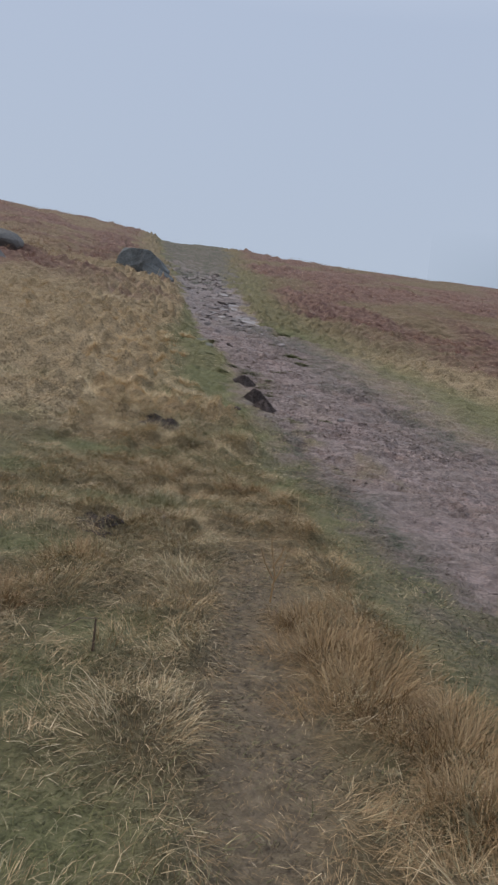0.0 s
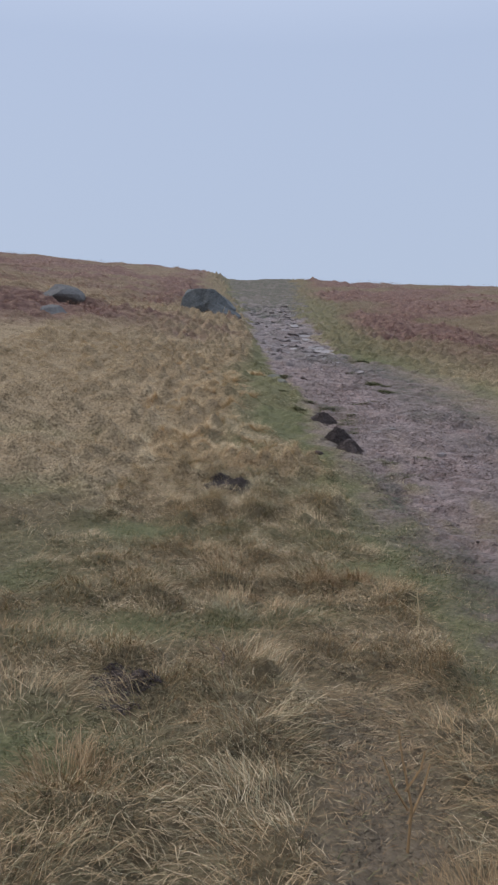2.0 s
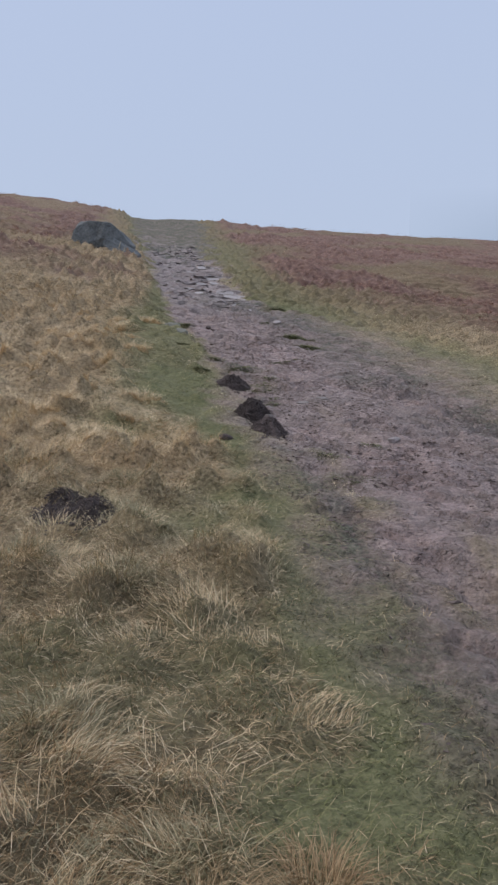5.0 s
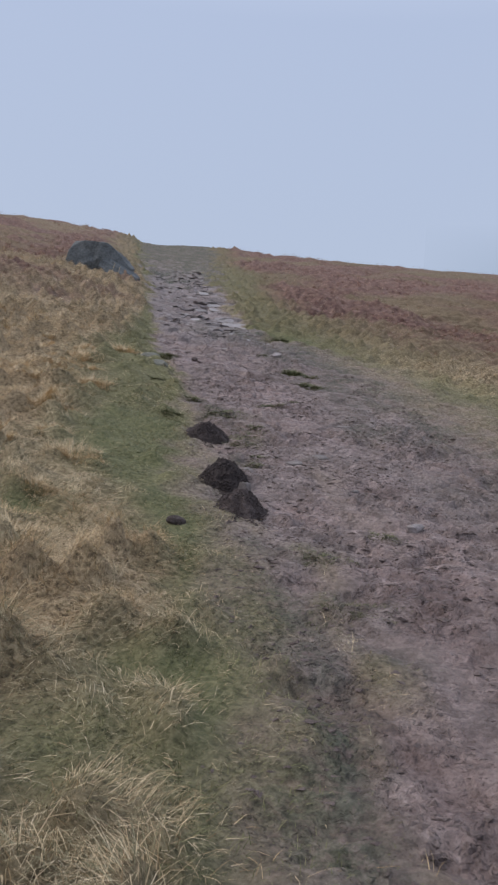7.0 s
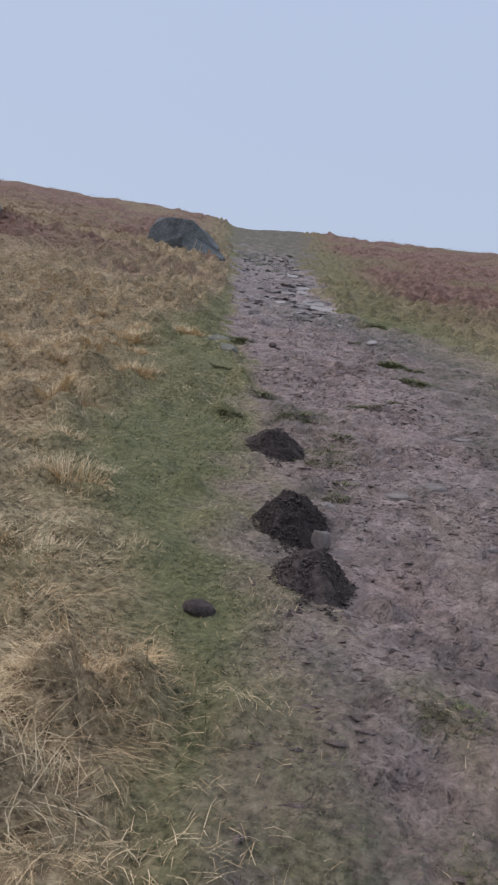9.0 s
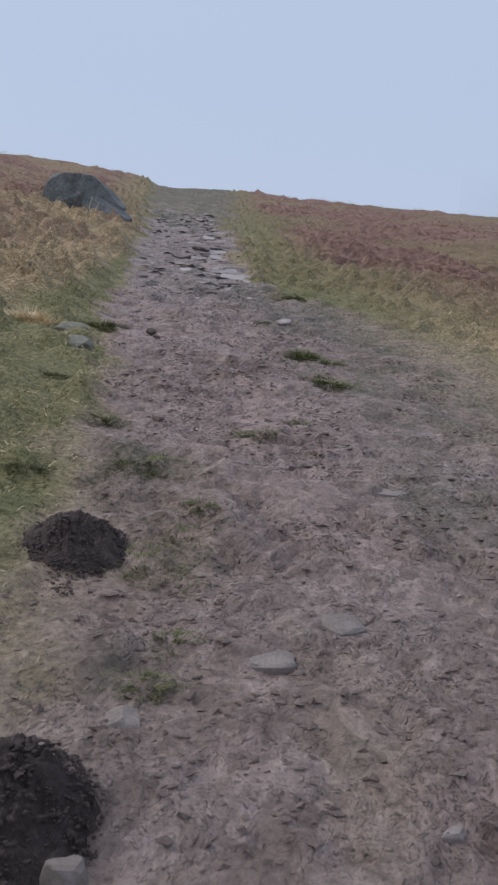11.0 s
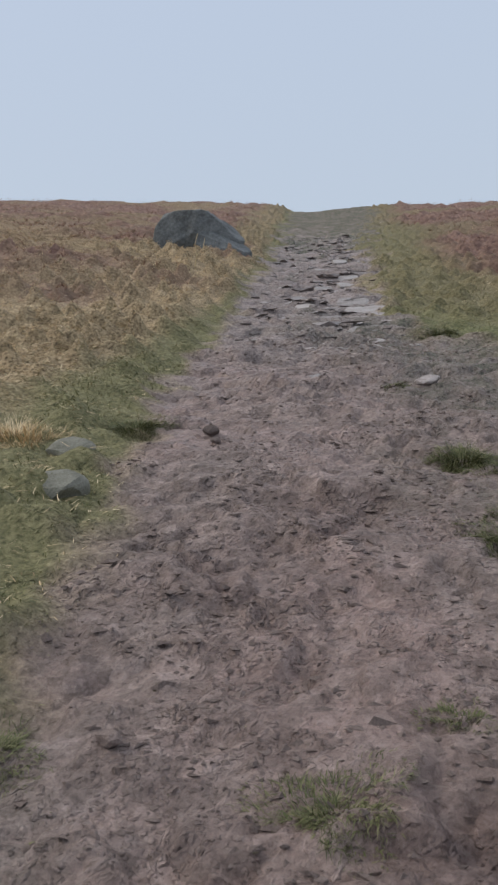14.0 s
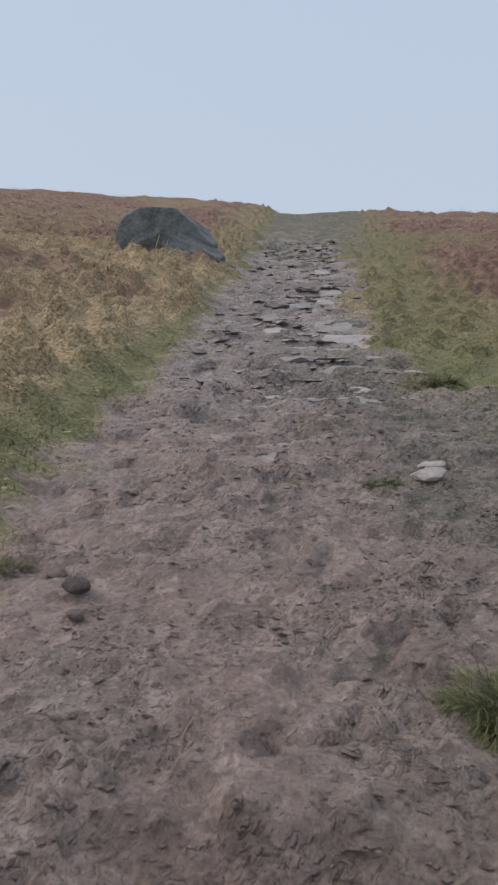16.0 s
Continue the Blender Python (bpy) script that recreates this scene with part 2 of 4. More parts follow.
def noise_of(nt, ln, vec, scale, detail=5.0, rough=0.55):
    n = nt.new("ShaderNodeTexNoise")
    n.inputs["Scale"].default_value, n.inputs["Detail"].default_value, n.inputs["Roughness"].default_value = scale, detail, rough
    ln.new(vec, n.inputs["Vector"])
    return n.outputs[0]


def blend(nt, ln, fac, a, b, mode="MIX"):
    m = nt.new("ShaderNodeMixRGB")
    m.blend_type = mode
    for k, v in ((0, fac), (1, a), (2, b)):
        if isinstance(v, (int, float)):
            m.inputs[k].default_value = v
        elif isinstance(v, tuple):
            m.inputs[k].default_value = (*v, 1)
        else:
            ln.new(v, m.inputs[k])
    return m.outputs[0]


def bump(nt, ln, height, bsdf, strength, distance, before=None):
    b = nt.new("ShaderNodeBump")
    b.inputs["Strength"].default_value, b.inputs["Distance"].default_value = strength, distance
    ln.new(height, b.inputs["Height"])
    if before is not None:
        ln.new(before, b.inputs["Normal"])
    ln.new(b.outputs[0], bsdf.inputs["Normal"])
    return b.outputs[0]


def plain(name, dark, mid, light, scale, rough=0.8, relief_m=0.01, strength=0.5, by_object=0.15, specular=0.3):
    """Earth, stone or stalk: two scales of mottling, fine relief, and a slight difference from piece to piece."""
    m, nt, ln, bs = nodes_of(name)
    vec = nt.new("ShaderNodeTexCoord").outputs["Object"]
    big, fine = noise_of(nt, ln, vec, scale, 4), noise_of(nt, ln, vec, scale * 9, 8, .65)
    col = ramp(nt, ln, big, ((.3, dark), (.52, mid), (.75, light)))
    col = blend(nt, ln, .55, col, ramp(nt, ln, fine, ((.3, dark), (.7, light))), "MIX")
    info = nt.new("ShaderNodeObjectInfo")
    vary = ramp(nt, ln, info.outputs["Random"], ((0, (1 - by_object,) * 3), (1, (1 + by_object,) * 3)))
    ln.new(blend(nt, ln, 1.0, col, vary, "MULTIPLY"), bs.inputs["Base Color"])
    bs.inputs["Roughness"].default_value = rough
    bs.inputs["Specular IOR Level"].default_value = specular
    first = bump(nt, ln, big, bs, strength, relief_m * 2)
    bump(nt, ln, fine, bs, strength, relief_m, first)
    return m


def ground_material():
    m, nt, ln, bs = nodes_of("hillside_soil_and_turf")
    vec = nt.new("ShaderNodeTexCoord").outputs["Object"]

    def attr(name):
        a = nt.new("ShaderNodeAttribute")
        a.attribute_name = name
        return a.outputs["Fac"]
    broad, middle, grain, tiny = noise_of(nt, ln, vec, .9, 4), noise_of(nt, ln, vec, 5, 6, .6), noise_of(nt, ln, vec, 26, 8, .7), noise_of(nt, ln, vec, 120, 4, .7)
    mud = ramp(nt, ln, middle, ((.32, (.116, .081, .072)), (.5, (.237, .176, .158)), (.68, (.352, .282, .258))))
    # mud mottling, its contrast raised to paint in shading of fine relief
    mud = blend(nt, ln, .55, mud, ramp(nt, ln, grain, ((.36, (.055, .038, .034)), (.47, (.215, .160, .143)), (.66, (.396, .324, .292)))))
    mud = blend(nt, ln, .35, mud, ramp(nt, ln, broad, ((.35, (.275, .179, .155)), (.65, (.220, .194, .179)))))
    speck = ramp(nt, ln, noise_of(nt, ln, vec, 55, 6, .75), ((.34, (.45, .43, .42)), (.47, (.95, .95, .95)), (.66, (1.3, 1.3, 1.3))))
    mud = blend(nt, ln, .6, mud, blend(nt, ln, 1.0, mud, speck, "MULTIPLY"))
    warp = noise_of(nt, ln, vec, 9, 3)
    moved = nt.new("ShaderNodeMixRGB")
    moved.blend_type = "ADD"
    moved.inputs[0].default_value = .12
    ln.new(vec, moved.inputs[1])
    ln.new(warp, moved.inputs[2])
    for size, amount in ((7.0, .45), (19.0, .4)):
        chips = nt.new("ShaderNodeTexVoronoi")
        chips.inputs["Scale"].default_value = size
        ln.new(moved.outputs[0], chips.inputs["Vector"])
        shade = ramp(nt, ln, chips.outputs["Color"], ((.15, (.50, .47, .46)), (.5, (.98, .97, .96)), (.85, (1.35, 1.35, 1.36))))
        mud = blend(nt, ln, amount, mud, blend(nt, ln, 1.0, mud, shade, "MULTIPLY"))
    turf = ramp(nt, ln, grain, ((.3, (.034, .026, .015)), (.5, (.115, .088, .048)), (.72, (.26, .205, .118))))
    turf = blend(nt, ln, .3, turf, ramp(nt, ln, middle, ((.35, (.16, .123, .067)), (.65, (.29, .226, .127)))))
    green = ramp(nt, ln, grain, ((.3, (.06, .064, .028)), (.5, (.145, .146, .066)), (.72, (.25, .24, .12))))
    heath = ramp(nt, ln, middle, ((.3, (.095, .054, .045)), (.5, (.185, .108, .086)), (.72, (.32, .21, .15))))
    straw = ramp(nt, ln, grain, ((.34, (.085, .061, .037)), (.5, (.330, .246, .146)), (.68, (.57, .446, .280))))
    turf = blend(nt, ln, attr("litter"), turf, straw)
    col = blend(nt, ln, attr("green"), turf, green)
    col = blend(nt, ln, attr("heath"), col, heath)
    patchy = nt.new("ShaderNodeMath")
    patchy.operation = "MULTIPLY_ADD"
    patchy.use_clamp = True
    ln.new(middle, patchy.inputs[0])
    patchy.inputs[1].default_value = .5
    patchy.inputs[2].default_value = -.25
    summed = nt.new("ShaderNodeMath")
    summed.operation = "ADD"
    summed.use_clamp = True
    ln.new(patchy.outputs[0], summed.inputs[0])
    ln.new(attr("mud"), summed.inputs[1])
    damp = ramp(nt, ln, grain, ((.34, (.050, .034, .031)), (.5, (.130, .085, .075)), (.68, (.23, .165, .150))))
    some = nt.new("ShaderNodeMath")
    some.operation = "MULTIPLY"
    some.inputs[1].default_value = .75
    ln.new(attr("wet"), some.inputs[0])
    mud = blend(nt, ln, some.outputs[0], mud, damp)
    trodden = ramp(nt, ln, grain, ((.34, (.115, .092, .086)), (.5, (.270, .232, .222)), (.68, (.41, .366, .355))))
    part_of = nt.new("ShaderNodeMath")
    part_of.operation = "MULTIPLY"
    part_of.inputs[1].default_value = .55
    ln.new(attr("stony"), part_of.inputs[0])
    mud = blend(nt, ln, part_of.outputs[0], mud, trodden)
    film = ramp(nt, ln, grain, ((.32, (.030, .036, .025)), (.5, (.072, .083, .057)), (.7, (.145, .155, .115))))
    mask = nt.new("ShaderNodeMath")
    mask.operation = "MULTIPLY"
    ln.new(attr("moss"), mask.inputs[0])
    ln.new(ramp(nt, ln, noise_of(nt, ln, vec, 14, 6, .7), ((.36, (.3,) * 3), (.55, (1,) * 3))), mask.inputs[1])
    mud = blend(nt, ln, mask.outputs[0], mud, film)
    col = blend(nt, ln, attr("mud"), col, mud)
    ln.new(col, bs.inputs["Base Color"])
    rough = ramp(nt, ln, broad, ((.35, (.42,) * 3), (.6, (.72,) * 3)))
    rough = blend(nt, ln, attr("moss"), rough, (.95, .95, .95))
    ln.new(blend(nt, ln, attr("mud"), (.9, .9, .9), rough), bs.inputs["Roughness"])
    bs.inputs["Specular IOR Level"].default_value = .35
    normal = bump(nt, ln, middle, bs, .7, .035)
    normal = bump(nt, ln, grain, bs, .9, .03, normal)
    # crumbled clods with crisp edges, thick where boots have churned the earth and thin between
    churned = ramp(nt, ln, noise_of(nt, ln, vec, 2.2, 4, .6), ((.42, (.15,) * 3), (.58, (1,) * 3)))
    for size, high in ((24.0, .022), (52.0, .012)):
        clod = nt.new("ShaderNodeTexVoronoi")
        clod.inputs["Scale"].default_value = size
        clod.inputs["Randomness"].default_value = 1.0
        ln.new(moved.outputs[0], clod.inputs["Vector"])
        top = ramp(nt, ln, clod.outputs["Distance"], ((.15, (1,) * 3), (.55, (0,) * 3)))
        pick = ramp(nt, ln, clod.outputs["Color"], ((.3, (0,) * 3), (.7, (1,) * 3)))
        high_map = blend(nt, ln, 1.0, blend(nt, ln, 1.0, top, pick, "MULTIPLY"), churned, "MULTIPLY")
        normal = bump(nt, ln, high_map, bs, .9, high, normal)
    bump(nt, ln, tiny, bs, .4, .006, normal)
    return m


def blade_material(name, stops, patch, patch_scale=.8, rough=.65):
    m, nt, ln, bs = nodes_of(name)
    geo = nt.new("ShaderNodeNewGeometry")
    vec = nt.new("ShaderNodeTexCoord").outputs["Object"]
    col = ramp(nt, ln, geo.outputs["Random Per Island"], stops)
    spots = ramp(nt, ln, noise_of(nt, ln, vec, patch_scale, 4), ((.42, (0, 0, 0)), (.66, (.75, .75, .75))))
    col = blend(nt, ln, spots, col, blend(nt, ln, 1.0, col, patch, "MULTIPLY"))
    ln.new(col, bs.inputs["Base Color"])
    bs.inputs["Roughness"].default_value = rough
    bs.inputs["Specular IOR Level"].default_value = .25
    return m


M_GROUND = ground_material()
M_DRY = blade_material("dry_grass", ((0, (.38, .278, .160)), (.25, (.55, .416, .247)), (.55, (.68, .534, .329)), (.8, (.74, .594, .380)), (1, (.77, .64, .445))), (.80, .68, .56), 1.3)
M_OLIVE = blade_material("olive_grass", ((0, (.145, .126, .070)), (.3, (.230, .204, .118)), (.65, (.310, .280, .168)), (1, (.40, .356, .225))), (.76, .74, .62), 1.7)
M_GREEN = blade_material("green_grass", ((0, (.085, .088, .034)), (.35, (.160, .164, .063)), (.7, (.245, .238, .104)), (1, (.37, .325, .188))), (.74, .74, .68), 2.6)
M_TURF = blade_material("trodden_turf", ((0, (.050, .058, .024)), (.35, (.105, .116, .048)), (.7, (.165, .172, .078)), (1, (.25, .232, .125))), (.8, .76, .66), 3.0)
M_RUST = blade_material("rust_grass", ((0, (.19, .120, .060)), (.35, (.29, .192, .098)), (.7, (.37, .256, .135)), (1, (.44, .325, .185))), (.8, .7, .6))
M_HEATH = blade_material("dead_bracken_and_heather", ((0, (.155, .080, .066)), (.35, (.285, .150, .118)), (.7, (.41, .240, .180)), (1, (.56, .42, .28))), (.70, .56, .54), .7)
M_MOLE = plain("fresh_dark_earth", (.032, .024, .023), (.072, .055, .051), (.14, .110, .101), 26, .9, .012, .9, .3)
M_CLOD = plain("wet_mud_clod", (.065, .047, .041), (.14, .105, .093), (.25, .195, .175), 16, .75, .01, .7, .3)
M_STONE = plain("gritstone", (.15, .122, .112), (.28, .238, .222), (.41, .362, .345), 5, .45, .008, .5, .25, .45)
M_SLAB = plain("trodden_slab", (.15, .128, .117), (.28, .248, .232), (.40, .365, .348), 6, .5, .012, .7, .25, .4)
M_BOULDER = plain("lichened_boulder", (.045, .049, .051), (.112, .119, .121), (.23, .243, .242), 1.3, .85, .03, .7, 0)
M_PALE_ROCK = plain("weathered_pale_rock", (.075, .072, .07), (.145, .14, .137), (.22, .215, .208), 1.6, .85, .03, .6, .1)
M_MOSSY = plain("mossy_stone", (.075, .074, .056), (.165, .162, .130), (.28, .275, .235), 9, .9, .012, .7, .1)
M_FLUSH = plain("muddied_flat_stone", (.105, .088, .079), (.19, .162, .147), (.275, .240, .220), 7, .7, .008, .6, .15)
M_STEM = plain("dead_stem", (.30, .22, .11), (.46, .36, .20), (.60, .50, .32), 20, .7, .001, .2, 0)
M_DARK_STEM = plain("dark_dead_stem", (.05, .035, .025), (.10, .07, .05), (.16, .11, .08), 20, .7, .001, .2, 0)


# ---------------------------------------------------------------- helpers
def part(name, bm, material, parent=None, label=""):
    """One mesh object out of a bmesh, under a thing or a part."""
    me = bpy.data.meshes.new(name)
    bm.to_mesh(me)
    bm.free()
    me.materials.append(material)
    ob = new(name, me)
    ob.parent = parent
    return tagged(ob, label)


def tri_mesh(name, co, tris, material, flat=False):
    me = bpy.data.meshes.new(name)
    me.vertices.add(len(co))
    me.vertices.foreach_set("co", np.asarray(co, np.float32).ravel())
    me.loops.add(3 * len(tris))
    me.loops.foreach_set("vertex_index", np.asarray(tris, np.int32).ravel())
    me.polygons.add(len(tris))
    me.polygons.foreach_set("loop_start", np.arange(0, 3 * len(tris), 3, dtype=np.int32))
    me.update(calc_edges=True)
    me.polygons.foreach_set("use_smooth", np.full(len(tris), not flat))
    me.materials.append(material)
    return me


def blades(name, x, y, z, length, width, turn, lean, curl, material, rng):
    """Many bent blades, each a narrow strip that tapers to a point."""
    n = len(x)
    base = np.stack([x, y, z], 1)
    d = np.stack([np.cos(turn), np.sin(turn), np.zeros(n)], 1)
    twist = turn + np.pi / 2 + rng.normal(0, .5, n)
    w = np.stack([np.cos(twist), np.sin(twist), rng.normal(0, .2, n)], 1) * (width / 2)[:, None]
    up = np.array([[0, 0, 1.0]])
    step1 = (d * np.sin(lean)[:, None] + up * np.cos(lean)[:, None]) * (length * .5)[:, None]
    l2 = lean + curl
    step2 = (d * np.sin(l2)[:, None] + up * np.cos(l2)[:, None]) * (length * .5)[:, None]
    mid = base + step1
    tip = mid + step2
    co = np.stack([base - w, base + w, mid - .75 * w, mid + .75 * w, tip], 1).reshape(-1, 3)
    k = 5 * np.arange(n)[:, None]
    tris = np.stack([k + [0, 1, 3], k + [0, 3, 2], k + [2, 3, 4]], 1).reshape(-1, 3)
    return tri_mesh(name, co, tris, material)


# ---------------------------------------------------------------- the ground, one sheet to the horizon
def spaced(lo, hi, step, grow, lo_end, hi_end, far=1.14):
    mid = list(np.arange(lo, hi, step))
    up, s = [mid[-1] + step], step
    while up[-1] < hi_end:
        s *= grow if up[-1] < 90 else far
        up.append(up[-1] + s)
    down, s = [mid[0] - step], step
    while down[-1] > lo_end:
        s *= far
        down.append(down[-1] - s)
    return np.array(down[::-1] + mid + up)


def build_ground():
    gx = spaced(-4.0, 3.6, .07, 1.11, -1500, 1500, 1.11)
    gx = np.unique(np.round(np.concatenate([gx[(gx < -1.4) | (gx > 2.4)], np.arange(-1.4, 2.4, .030)]), 3))
    gy = spaced(2.0, 36, .032, 1.02, -1200, 1600)
    X, Y = np.meshgrid(gx, gy)
    x, y = X.ravel(), Y.ravel()
    z = surface(x, y)
    nx, ny = len(gx), len(gy)
    i = (np.arange(ny - 1)[:, None] * nx + np.arange(nx - 1)[None, :]).ravel()
    tris = np.concatenate([np.stack([i, i + 1, i + nx + 1], 1), np.stack([i, i + nx + 1, i + nx], 1)])
    me = tri_mesh("ground", np.stack([x, y, z], 1), tris, M_GROUND)
    me.polygons.foreach_set("use_smooth", np.ones(len(me.polygons), bool))
    mud, green, heath, trod = zones(x, y)
    for name, values in (("mud", mud), ("green", green), ("heath", heath), ("moss", moss(x, y)), ("wet", wet(x, y)), ("stony", smooth(21, 27, y + 3 * fbm(x, y, 1.2, 3, 146)) * smooth(62, 46, y)), ("litter", smooth(7, 13, y + 3 * fbm(x, y, 2.0, 2, 145)) * (1 - .6 * smooth(.8, 1.8, x) * smooth(21, 27, y)) * (1 - .55 * smooth(36, 46, y)))):
        me.attributes.new(name, "FLOAT", "POINT").data.foreach_set("value", values.astype(np.float32))
    return tagged(new("ground", me), "grassy moorland hillside with a wide muddy trodden path", "ground", kind="structure")


GROUND = build_ground()


# ---------------------------------------------------------------- grass and heather
def scatter(rng, boxes):
    """Random spots; each box is x0, x1, y0, y1 and the spots in a square metre."""
    xs, ys = [], []
    for x0, x1, y0, y1, per in boxes:
        n = int((x1 - x0) * (y1 - y0) * per)
        xs.append(rng.uniform(x0, x1, n))
        ys.append(rng.uniform(y0, y1, n))
    return np.concatenate(xs), np.concatenate(ys)


def blade_width(y, near=.0018, rate=.00042):
    return near + .00004 * np.clip(y - 3, 0, 10) + rate * np.maximum(y - 13, 0)


def dry_grass():
    rng = np.random.default_rng(3)
    x, y = scatter(rng, ((-3.6, .1, 1.0, 8, 9800), (-3.4, 0, 8, 13.5, 7000), (-6, -3.6, 1.6, 13.5, 1300), (-3.4, -.4, 13.5, 18, 2600), (-7, -3.4, 13.5, 18, 1200), (-8, -.4, 18, 25, 1150), (-12, -.8, 25, 38, 480), (-22, 0, 38, 62, 110), (-40, 2, 62, 92, 28),
                         (2, 9, 11, 20, 200), (1, 9, 20, 38, 380), (1, 22, 38, 62, 80), (1, 40, 62, 92, 28)))
    mud, green, heath, trod = zones(x, y)
    dx, dy, dd, h = cells(x + .12 * vnoise(x, y, .3, 5), y + .12 * vnoise(x, y, .3, 6), .42, 61)
    chance = (1 - mud) ** 2.2 * (1 - .4 * trod) * (1 - .93 * green) * (1 - .85 * moss(x, y) * smooth(.2, .45, mud) * smooth(30, 40, y)) * (1 - .8 * heath) * (.22 + .78 * np.exp(-(dd / .55) ** 2))
    keep = rng.random(len(x)) < chance
    x, y, dx, dy, dd, h, green, mud = (a[keep] for a in (x, y, dx, dy, dd, h, green, mud))
    trod = trod[keep]
    n = len(x)
    comb = -1.0 + 1.5 * fbm(x, y, 1.1, 2, 81) + 2.4 * (np.mod(h * 7.31, 1.0) - .5)
    out = np.arctan2(dy, dx)
    swirl = 2.6 * vnoise(x, y, .22, 82)
    vx = 1.0 * np.cos(comb + swirl) + 1.5 * dd * np.cos(out) + rng.normal(0, .65, n)
    vy = 1.0 * np.sin(comb + swirl) + 1.5 * dd * np.sin(out) + rng.normal(0, .65, n)
    turn = np.arctan2(vy, vx)
    length = (.08 + .11 * h) * rng.uniform(.45, 1.35, n) * (1 + .25 * smooth(8, 14, y)) * (1 - .45 * smooth(20, 27, y)) * (1 - .6 * trod) * (1 - .65 * green) * (1 - .6 * mud)
    lean = np.clip(.80 + .75 * dd + .25 * smooth(8, 17, y) + .3 * smooth(16, 26, y) + rng.normal(0, .3, n), .2, 1.52)
    lean = np.where(trod > .3, 1.5, lean)
    curl = np.minimum(rng.uniform(0, 1.0, n), 1.75 - lean)
    z = surface(x, y) - .012 + .02 * trod + rng.uniform(0, .035, n) * (1 - mud)
    width = blade_width(y) * rng.uniform(.6, 1.3, n)
    dice = rng.random(n)
    # browner blades where dd is large paint the shade of hollows between tussocks
    old_or_shade = np.clip(.30 * smooth(12, 5, y) + .3 * smooth(0, .4, fbm(x, y, 1.4, 3, 83)) * (1 - .7 * smooth(8, 14, y)) + .28 * smooth(.4, .7, dd) * smooth(7, 12, y) * smooth(30, 22, y) + .6 * trod, 0, .8)
    damp = np.clip(.06 + .4 * smooth(12, 6, y) + .35 * smooth(.05, .45, fbm(x, y, 2.3, 3, 84)) + .6 * smooth(0, 1.5, x) * smooth(21, 27, y) + .6 * blob(x, y, -1.7, 10.2, 1.0) + .75 * smooth(36, 50, y), 0, .92) * (1 - old_or_shade)
    kinds = (("brown_grass", dice < old_or_shade, M_RUST, "older rust-brown dead grass matted among the straw, also painted shade in hollows"),
             ("olive_grass", (dice >= old_or_shade) & (dice < old_or_shade + damp), M_OLIVE, "dull olive half-dead grass matted among the straw"),
             ("dry_grass", dice >= old_or_shade + damp, M_DRY, "straw-coloured tussocks of wind-combed dead moor grass"))
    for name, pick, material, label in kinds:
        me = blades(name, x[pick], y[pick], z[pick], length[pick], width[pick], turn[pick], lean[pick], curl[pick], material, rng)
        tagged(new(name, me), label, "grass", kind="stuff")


def green_grass():
    rng = np.random.default_rng(4)
    x, y = scatter(rng, ((-3.6, .9, 1.0, 13.5, 3200), (-6, -3.6, 1.6, 13.5, 900), (-6, 1.0, 13.5, 18, 2200), (-6, 1.5, 18, 24, 1300), (-6, 3, 24, 38, 180), (-8, 8, 38, 62, 45), (-8, 8, 62, 88, 12),
                         (1.2, 6, 9, 20, 500), (1.2, 7, 20, 31, 420)))
    mud, green, heath, trod = zones(x, y)
    keep = rng.random(len(x)) < np.clip(green + (.10 - .07 * smooth(8, 13, y)) * (1 - mud) * (1 - heath) + .12 * trod + .42 * moss(x, y) * mud * (.35 + .65 * smooth(42, 32, y)), 0, 1) * (.35 + .65 * smooth(-.5, .3, vnoise(x, y, .18, 91)))
    x, y, green, mud = x[keep], y[keep], green[keep], mud[keep]
    n = len(x)
    length = rng.uniform(.035, .10, n) * (1 - .6 * mud) * (1 - .25 * smooth(10, 15, y)) * (1 + .6 * smooth(18, 40, y))
    turn = -.9 + 1.6 * vnoise(x, y, .6, 92) + rng.normal(0, .9, n)
    lean = np.clip(rng.normal(1.0, .32, n), .1, 1.5)
    me = blades("green_grass", x, y, surface(x, y) - .008, length, blade_width(y, .0024, .00034) * rng.uniform(.6, 1.3, n), turn, lean, rng.uniform(.1, .7, n), M_GREEN, rng)
    tagged(new("green_grass", me), "short damp green turf along the path's edge", "grass", kind="stuff")


def heather():
    rng = np.random.default_rng(5)
    x, y = scatter(rng, ((4, 12, 17, 34, 480), (-14, -2, 24, 46, 320), (4, 24, 34, 62, 100), (4, 45, 62, 90, 32), (-26, -3, 46, 64, 60), (-45, -3, 64, 92, 30)))
    mud, green, heath, trod = zones(x, y)
    keep = rng.random(len(x)) < heath * (.4 + .6 * smooth(-.4, .4, vnoise(x, y, .5, 95)))
    x, y = x[keep], y[keep]
    n = len(x)
    length = rng.uniform(.08, .19, n) * (.75 + .5 * smooth(-.5, .5, vnoise(x, y, .8, 96)))
    me = blades("heather", x, y, surface(x, y) - .02, length, (.005 + .0004 * y) * rng.uniform(.5, 1.4, n), rng.uniform(0, 6.283, n), np.clip(rng.normal(1.3, .3, n), .2, 1.55), rng.uniform(-.3, .8, n), M_HEATH, rng)
    tagged(new("heather", me), "rust-brown heather and collapsed dead bracken on the moor", "heather", kind="stuff")


dry_grass()
green_grass()
heather()


